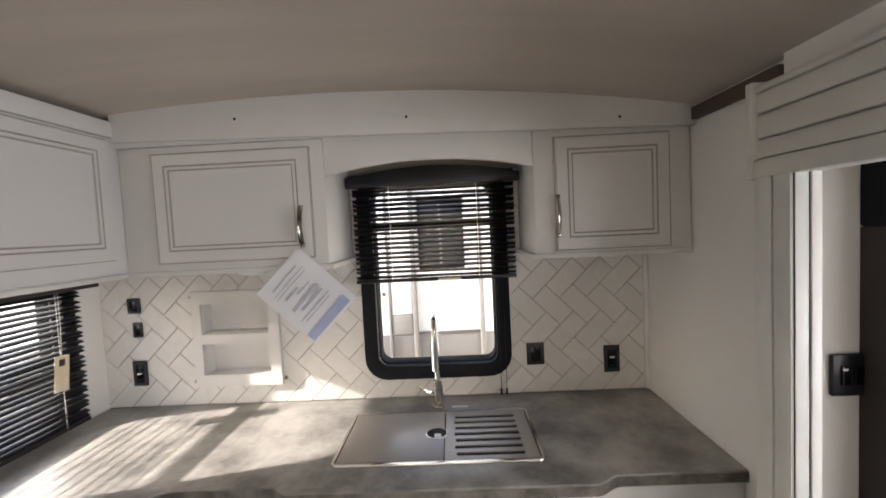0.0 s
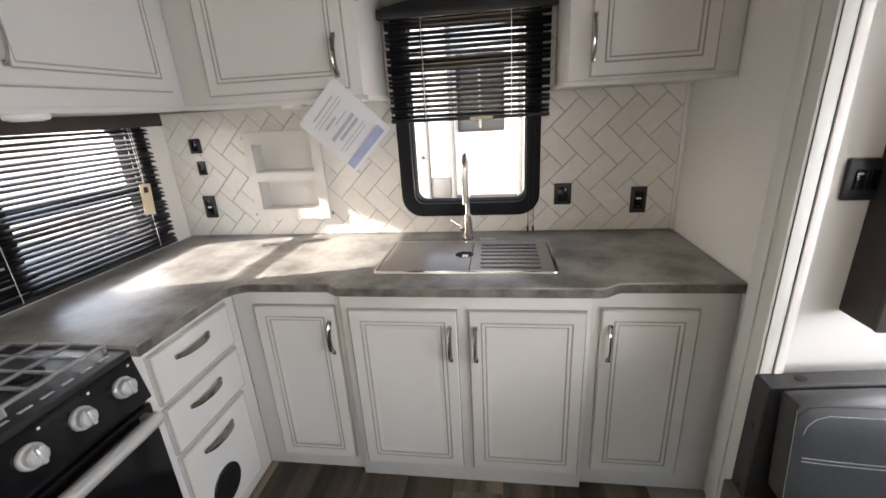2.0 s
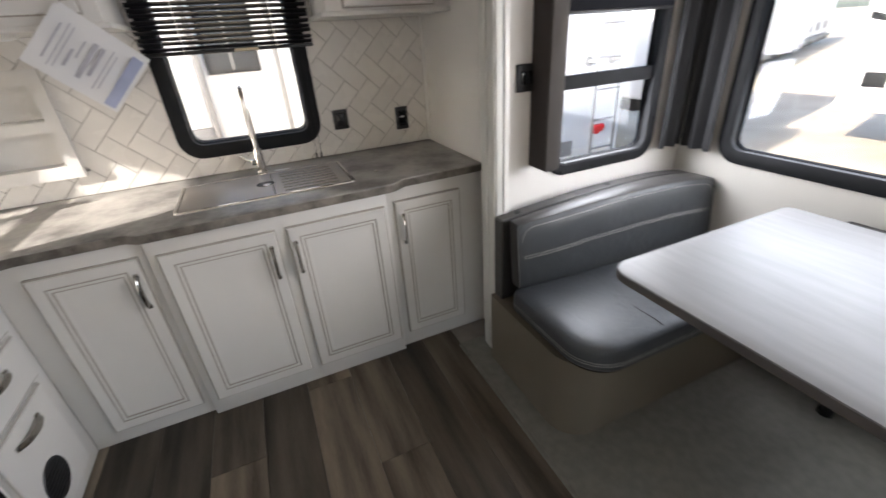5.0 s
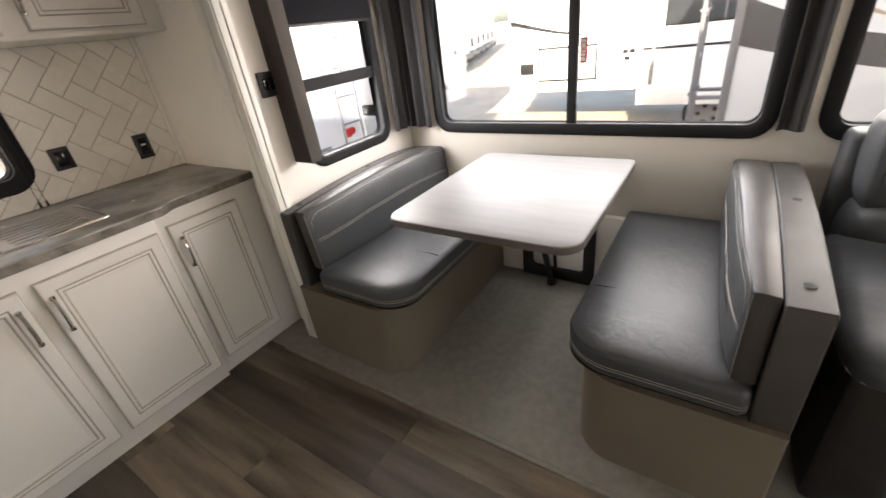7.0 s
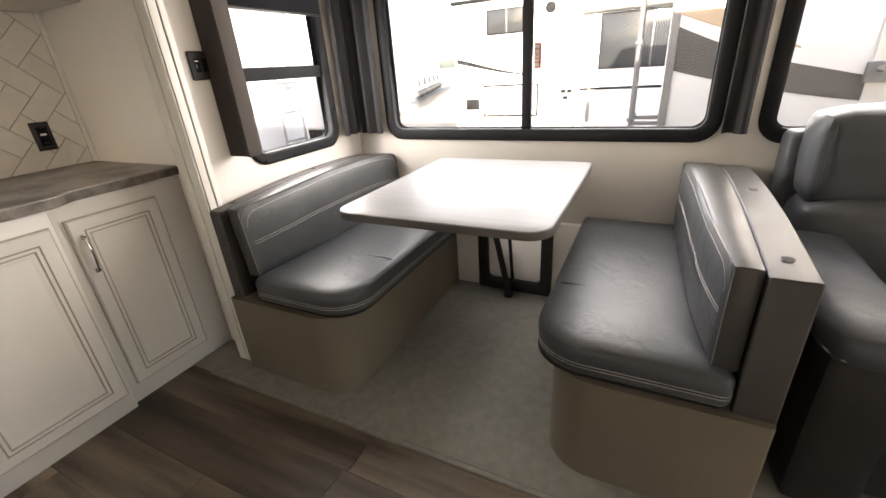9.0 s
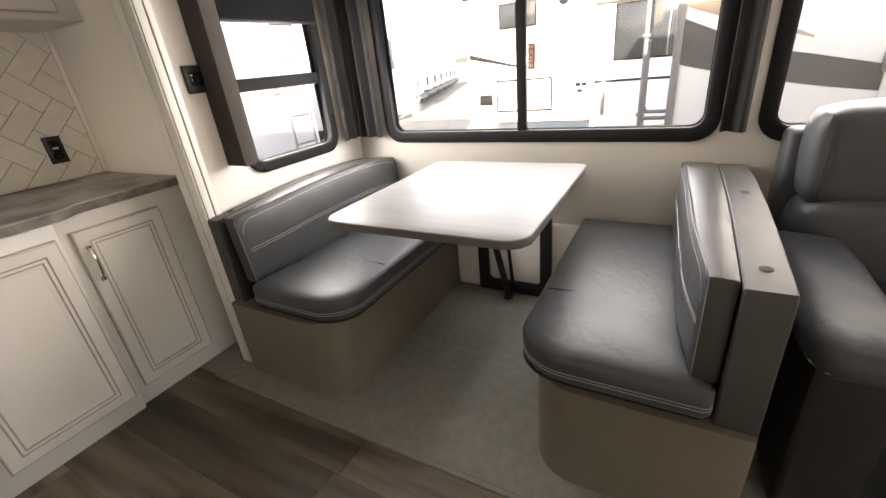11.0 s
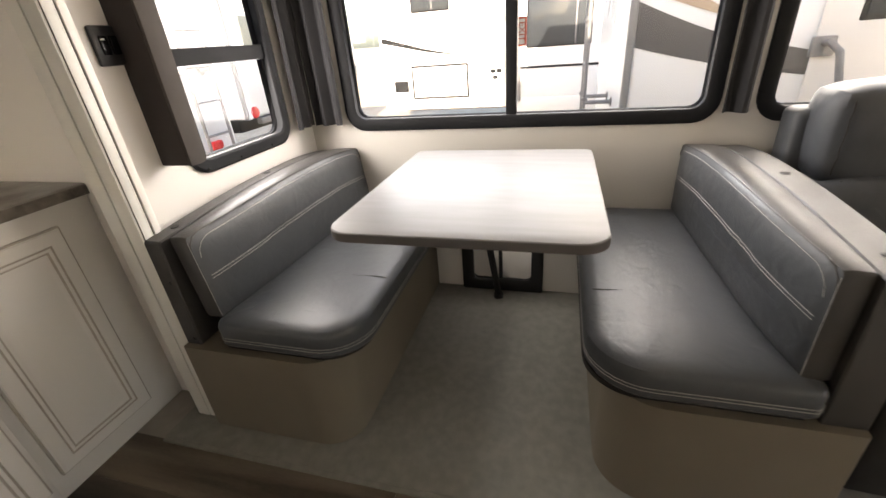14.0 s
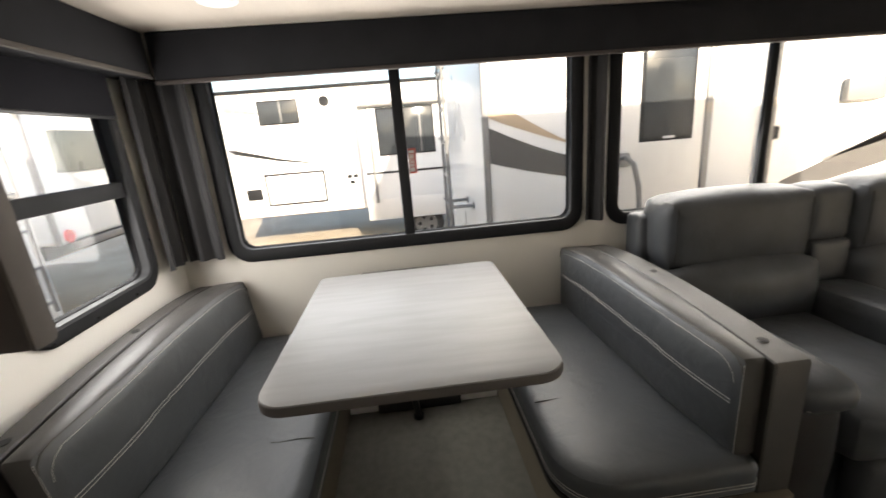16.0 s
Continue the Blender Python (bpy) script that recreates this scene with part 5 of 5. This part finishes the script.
part("grab_handle", joined(tube([(NX, -1.54, 1.06), (NX - 0.09, -1.54, 1.07), (NX - 0.13, -1.58, 1.02), (NX - 0.14, -1.62, 0.85), (NX - 0.14, -1.64, 0.60), (NX - 0.10, -1.64, 0.45)], 0.020, 10), mk(-1.60, -1.48, 0.99, 1.10, 0.0, 0.04, 0.01)), GREY_TRIM, near, "grey folding grab handle")
part("porch_light", mk(-3.66, -3.31, 1.34, 1.51, 0.0, 0.06, 0.02), GREY_TRIM, near, "grey porch light")
for y0 in (-3.9, -5.6):
    wheel(NX + 0.32, y0, GZ + 0.36, 0.36, near)
LY = NY + 0.215
ladder = part("ladder", joined(tube([(3.80, LY, -0.05), (3.80, LY, 2.5)], 0.016, 10), tube([(4.16, LY, -0.05), (4.16, LY, 2.5)], 0.016, 10)), GREY_TRIM, near, "grey roof ladder")
for k in range(9):
    part("rung", tube([(3.80, LY, 0.10 + 0.29 * k), (4.16, LY, 0.10 + 0.29 * k)], 0.013, 8), GREY_TRIM, ladder)
for z in (0.72, 1.30, 1.88):
    for x in (3.80, 4.16):
        part("clamp", disc((x, LY, z - 0.012), (0, 0, 1), 0.030, 0.024, 14, 0.004), GREY_TRIM, ladder)
for x in (3.80, 4.16):
    part("standoff", tube([(x, LY, 0.69), (x, NY - 0.005, 0.69)], 0.016, 8), GREY_TRIM, ladder)
    part("standoff_foot", disc((x, NY + 0.012, 0.69), (0, -1, 0), 0.035, 0.014, 14, 0.003), GREY_TRIM, ladder)
part("bumper", box(3.20, 5.5, NY + 0.02, NY + 0.14, -0.42, -0.32, 0.01), GREY_TRIM, near)

# trailer across the lane
far = thing("travel_trailer", (10, 1.0, GZ), "white travel trailer with a slide-out, across the lane", "trailer", "parked trailers")
FX = 8.9
mk = on_plane("x", FX, -1)
part("body", box(FX, FX + 2.4, -5.0, 3.62, -0.02, 2.42, 0.06, 3), FIBREGLASS, far)
part("roof_edge", mk(-5.0, 3.63, 2.37, 2.43, -0.02, 0.05, 0.015), FRAME_DARK, far)
part("lower_skirt", mk(-5.0, 3.61, -0.06, 0.10, 0.0, 0.012, 0.003), FIBREGLASS_CREAM, far)
part("chassis", box(FX + 0.9, FX + 2.2, -4.8, 3.4, -0.22, -0.03, 0.01), GREY_TRIM, far)
trailer_window(mk, 2.10, 2.82, 1.78, 2.18, far, (2.42,))
part("vent_cap", disc((FX, 1.55, 2.13), (-1, 0, 0), 0.10, 0.02, 24, 0.005), FRAME_DARK, far, "round grey vent")
hatch = part("storage_hatch", mk(1.745, 2.96, 0.145, 0.80, 0.0, 0.015, 0.01), FRAME_DARK, far, "white storage hatch with grey frame")
part("hatch_panel", mk(1.785, 2.92, 0.185, 0.76, 0.012, 0.022, 0.006), FIBREGLASS, hatch)
part("furnace_vent", mk(3.05, 3.36, 0.30, 0.52, 0.0, 0.02, 0.006), FRAME_DARK, far, "dark furnace vent")
for u, z in ((1.12, 0.62), (1.24, 0.62), (1.20, 0.50)):
    part("inlet_cap", mk(u - 0.05, u + 0.05, z - 0.035, z + 0.035, 0.0, 0.02, 0.006), FRAME_DARK, far)
part("side_stripe", swoosh("x", FX, -1, [(3.55, 1.36), (2.6, 1.10), (1.80, 0.935)], [(3.55, 1.26), (2.6, 1.045), (1.80, 0.925)]), FRAME_DARK, far)
part("front_stripe", swoosh("x", FX, -1, [(3.50, 2.16), (2.85, 2.0)], [(3.50, 2.04), (2.85, 1.96)]), GREY_TRIM, far)
slide = part("slide_room", box(FX - 0.55, FX + 0.1, -3.2, 0.90, -0.26, 1.99, 0.03, 2), FIBREGLASS, far, "white slide-out room")
mks = on_plane("x", FX - 0.55, -1)
trailer_window(mks, -0.52, 0.52, 1.03, 1.85, slide, (-0.28,))
part("awning", joined(tube([(FX - 0.60, 0.86, 1.95), (FX - 0.60, -3.2, 1.95)], 0.05, 12), box(FX - 0.60, FX - 0.54, 0.65, 0.71, 0.10, 1.95, 0.01)), GREY_TRIM, slide, "rolled grey slide-out awning")
part("slide_band", mks(-3.2, 0.85, 0.66, 0.70, 0.0, 0.012, 0.003), FRAME_DARK, slide)
part("slide_skirt", mks(-3.2, 0.85, -0.22, 0.16, 0.0, 0.01, 0.003), FIBREGLASS_CREAM, slide)
wheel(FX - 0.05, -0.25, GZ + 0.38, 0.38, far)
wheel(FX - 0.05, -1.15, GZ + 0.38, 0.38, far)

# row of trailers farther down the lane
for k in range(8):
    x, y = 15.3 + 2.95 * k, 10.6 + 1.12 * k
    t = thing("travel_trailer", (x + 1.2, y + 3, GZ), "white trailer far down the lane", "trailer", "trailers down the lane")
    part("body", box(x, x + 2.35, y, y + 7.0, -0.15, 2.5, 0.08, 2), FIBREGLASS, t)
    part("window", box(x + 0.45, x + 1.25, y - 0.02, y + 0.02, 1.10, 1.75, 0.01), TINTED, t)
    part("side_window", box(x - 0.02, x + 0.02, y + 1.0, y + 1.9, 1.10, 1.70, 0.01), TINTED, t)
    part("hatch", box(x + 0.25, x + 0.75, y - 0.02, y + 0.02, 0.10, 0.50, 0.01), STRIPE_DARK, t)
    part("lamp", box(x + 1.65, x + 1.80, y - 0.03, y + 0.02, 0.15, 0.60, 0.01), STRIPE_DARK, t)
    part("bumper", box(x + 0.1, x + 2.25, y - 0.25, y - 0.12, -0.35, -0.18, 0.01), GREY_TRIM, t)
    part("chassis", box(x + 0.2, x + 2.15, y - 0.12, y + 6.8, -0.55, -0.16, 0.02), BLACK_METAL, t)
    for w in (x + 0.05, x + 2.05):
        part("wheel", disc((w, y + 2.4, GZ + 0.36), (1, 0, 0), 0.36, 0.22, 24, 0.03), RUBBER, t)

# two trailers seen through the end window
a = thing("travel_trailer", (2.1, 5.0, GZ), "white trailer rear with ladder and red lamps", "trailer", "parked trailers")
part("body", box(0.92, 3.47, 2.95, 9.0, -0.05, 2.35, 0.06, 3), FIBREGLASS, a)
part("bumper", box(0.95, 3.40, 2.83, 2.95, -0.30, -0.16, 0.01), GREY_TRIM, a)
part("rear_band", box(0.95, 3.38, 2.936, 2.949, 0.10, 0.36, 0.004), FIBREGLASS_CREAM, a)
for x in (3.14, 1.10):
    part("tail_lamp", joined(disc((x, 2.945, 0.52), (0, -1, 0), 0.05, 0.03, 24, 0.01), disc((x + 0.06, 2.945, 0.53), (0, -1, 0), 0.04, 0.03, 24, 0.01)), RED_LENS, a, "round red tail lamp")
part("rear_window", box(1.75, 2.55, 2.93, 2.952, 1.25, 1.75, 0.02), TINTED, a)
part("plate", box(2.55, 2.85, 2.935, 2.948, 0.30, 0.45, 0.004), GREY_TRIM, a)
lad = part("ladder", joined(tube([(2.99, 2.84, 0.28), (2.99, 2.84, 2.3)], 0.014, 8), tube([(3.27, 2.84, 0.28), (3.27, 2.84, 2.3)], 0.014, 8)), GREY_TRIM, a)
for k in range(7):
    part("rung", tube([(2.99, 2.84, 0.36 + 0.275 * k), (3.27, 2.84, 0.36 + 0.275 * k)], 0.011, 8), GREY_TRIM, lad)
for x in (2.99, 3.27):
    part("standoff", tube([(x, 2.84, 1.155), (x - 0.02, 2.95, 1.155)], 0.016, 8), GREY_TRIM, lad)
    part("standoff_foot", disc((x - 0.02, 2.935, 1.155), (0, 1, 0), 0.045, 0.014, 16, 0.003), GREY_TRIM, lad)
b = thing("travel_trailer", (6.7, 6.0, GZ), "white trailer with a wide window and red lamps", "trailer", "parked trailers")
part("body", box(5.48, 7.95, 4.45, 10.5, 0.37, 2.45, 0.06, 3), FIBREGLASS, b)
part("corner_trim", box(5.47, 5.52, 4.438, 4.50, 0.37, 2.45, 0.006), GREY_TRIM, b)
part("window", box(5.80, 7.30, 4.43, 4.455, 1.24, 1.77, 0.02), PALE_TINT, b, "pale-tinted wide window")
part("tail_lamp", disc((5.65, 4.445, 0.46), (0, -1, 0), 0.085, 0.03, 24, 0.01), RED_LENS, b, "round red tail lamp")
part("chassis", box(5.9, 7.5, 5.0, 10.2, 0.10, 0.365, 0.01), BLACK_METAL, b)
part("bumper", box(5.75, 7.70, 4.42, 4.52, 0.27, 0.362, 0.01), GREY_TRIM, b)
wheel(5.62, 6.5, GZ + 0.36, 0.36, b)

# trailer behind the sink window
c = thing("travel_trailer", (-1.6, 5.5, GZ), "white trailer side behind the sink window", "trailer", "parked trailers")
part("body", box(-5.0, 0.62, 4.30, 6.7, 0.30, 2.9, 0.05, 3), FIBREGLASS, c)
mky = on_plane("y", 4.30, -1)
part("grey_skirt", mky(-5.0, 0.60, 0.28, 0.605, 0.0, 0.015, 0.004), GREY_TRIM, c)
door = part("entry_door", mky(-0.545, -0.335, 0.82, 2.4, 0.0, 0.03, 0.01), FIBREGLASS, c, "white entry door with a small window")
part("kick_plate", mky(-0.545, -0.335, 0.615, 0.815, 0.0, 0.03, 0.006), GREY_TRIM, door)
trailer_window(mky, -0.470, -0.375, 1.07, 1.75, door)
part("door_post", mky(-0.330, -0.280, 0.30, 2.5, 0.0, 0.05, 0.01), GREY_TRIM, c)
part("door_post", mky(-0.580, -0.550, 0.30, 2.5, 0.0, 0.04, 0.01), GREY_TRIM, c)
trailer_window(mky, -0.215, 0.185, 1.30, 1.95, c, (-0.02,))
part("corner_trim", mky(0.345, 0.395, 0.30, 2.8, 0.0, 0.05, 0.01), GREY_TRIM, c)
part("floor_line", mky(-0.28, 0.345, 0.605, 0.630, 0.0, 0.03, 0.004), STRIPE_DARK, c)
part("lock", mky(-0.640, -0.605, 1.015, 1.05, 0.0, 0.03, 0.008), STRIPE_DARK, c)
part("chassis", box(-4.8, 0.4, 4.4, 6.5, -0.05, 0.29, 0.01), BLACK_METAL, c)

# trailer beyond the range window
d = thing("travel_trailer", (-13, 3.0, GZ), "white trailer far beyond the range window", "trailer", "parked trailers")
part("body", box(-14.5, -12.0, -4.0, 6.5, -0.1, 1.7, 0.06, 3), FIBREGLASS, d)
part("window", box(-12.02, -11.98, 1.6, 2.8, 0.7, 1.3, 0.02), TINTED, d)
part("red_stripe", box(-12.015, -11.99, -4.0, 6.5, 0.30, 0.42, 0.004), RED_LENS, d)
part("chassis", box(-14.3, -12.2, -3.8, 6.3, -0.4, -0.1, 0.02), BLACK_METAL, d)

# ---- floor planks ----
floor_ob = bpy.data.objects["floor"]
PW, PL = 0.205, 1.22
plank_mesh = mesh_of("plank", box(-PW / 2 + 0.0004, PW / 2 - 0.0004, -PL / 2 + 0.0004, PL / 2 - 0.0004, -0.006, 0.0, 0.0007, 1), PLANK)
starts = {0: 0.78, 1: 0.35, 2: 1.55, 3: 1.02, 4: 0.52, 5: 1.30}
k0, k1 = int((KX0 - 0.17) / PW) - 1, int((0.76 - 0.17) / PW) + 1
for k in range(k0, k1 + 1):
    xm = 0.170 + PW * (k + 0.5)
    ys = starts[k % 6] - PL * 5
    while ys < KY:
        a, b = max(ys, REAR + 0.002), min(ys + PL, KY - 0.002)
        x0, x1 = max(xm - PW / 2, KX0 + 0.002), min(xm + PW / 2, 0.752)
        if b - a > 0.03 and x1 - x0 > 0.01:
            whole = b - a > PL - 0.001 and x1 - x0 > PW - 0.001
            cut = plank_mesh if whole else mesh_of("plank", box(-(x1 - x0) / 2 + 0.0008, (x1 - x0) / 2 - 0.0008, -(b - a) / 2 + 0.0008, (b - a) / 2 - 0.0008, -0.006, 0.0, 0.0012, 1), PLANK)
            p = new("plank", cut)
            p.parent = floor_ob
            p.location = ((x0 + x1) / 2, (a + b) / 2, 0.0)
        ys += PL

# ---- herringbone tiles ----
TW = 0.0855
def clip(poly, n, c):
    """The part of a convex (x, z) outline where n . p <= c."""
    out = []
    for p, q in zip(poly, poly[1:] + poly[:1]):
        dp, dq = n[0] * p[0] + n[1] * p[1] - c, n[0] * q[0] + n[1] * q[1] - c
        if dp <= 0:
            out.append(p)
        if (dp < 0 < dq) or (dq < 0 < dp):
            s = dp / (dp - dq)
            out.append((p[0] + s * (q[0] - p[0]), p[1] + s * (q[1] - p[1])))
    return out


def inside(poly, r):
    for n, c in (((-1, 0), -r[0]), ((1, 0), r[1]), ((0, -1), -r[2]), ((0, 1), r[3])):
        if len(poly) > 2:
            poly = clip(poly, n, c)
    return poly if len(poly) > 2 else []


def minus(polys, r):
    """Outlines with the rectangle r taken out."""
    out = []
    for p in polys:
        rest = p
        for n, c in (((-1, 0), -r[0]), ((1, 0), r[1]), ((0, -1), -r[2]), ((0, 1), r[3])):
            if len(rest) < 3:
                break
            o = clip(rest, (-n[0], -n[1]), -c)
            if len(o) > 2:
                out.append(o)
            rest = clip(rest, n, c)
        else:
            continue
    return out


def area(p):
    return 0.5 * abs(sum(a[0] * b[1] - b[0] * a[1] for a, b in zip(p, p[1:] + p[:1])))


wall_ob = bpy.data.objects["wall_kitchen"]
h = TW / math.sqrt(2)
O = Vector((0.457 - 3 * h, 1.343 - 3 * h))
spot = lambda i, j: (O.x + h * (i + j), O.y + h * (i - j))
zones = [(KX0 + 0.001, KX1 - 0.019, 0.917, 1.5535), (-0.3405, 0.4105, 1.5545, 1.93)]
holes = [SINK_WIN, (-1.06, -0.735, 1.055, 1.206), (-1.052, -0.738, 1.246, 1.39)]
g = 0.0013
for i in range(-40, 40):
    for j in range(-40, 40):
        m = (i - j) % 4
        if m == 0:
            ij = (i + g / TW, i + 2 - g / TW, j + g / TW, j + 1 - g / TW)
        elif m == 2:
            ij = (i + g / TW, i + 1 - g / TW, j - 1 + g / TW, j + 1 - g / TW)
        else:
            continue
        quad = [spot(ij[0], ij[2]), spot(ij[1], ij[2]), spot(ij[1], ij[3]), spot(ij[0], ij[3])]
        polys = [q for q in (inside(quad, z) for z in zones) if q]
        for r in holes:
            polys = minus(polys, r)
        polys = [p for p in polys if area(p) > 2e-5]
        if not polys:
            continue
        bm = bmesh.new()
        for p in polys:
            c = (sum(q[0] for q in p) / len(p), sum(q[1] for q in p) / len(p))
            inner = [(q[0] + (c[0] - q[0]) * 0.02, q[1] + (c[1] - q[1]) * 0.02) for q in p]
            ring = lambda pts, y: [bm.verts.new((x, y, z)) for x, z in pts]
            r0, r1, r2 = ring(p, KY + 0.001), ring(p, KY - 0.0032), ring(inner, KY - 0.0042)
            for a_, b_ in ((r0, r1), (r1, r2)):
                for k in range(len(p)):
                    bm.faces.new((a_[k], a_[(k + 1) % len(p)], b_[(k + 1) % len(p)], b_[k]))
            bm.faces.new(r2)
        t = new("tile", mesh_of("tile", bm, TILE, smooth=False))
        t.parent = wall_ob
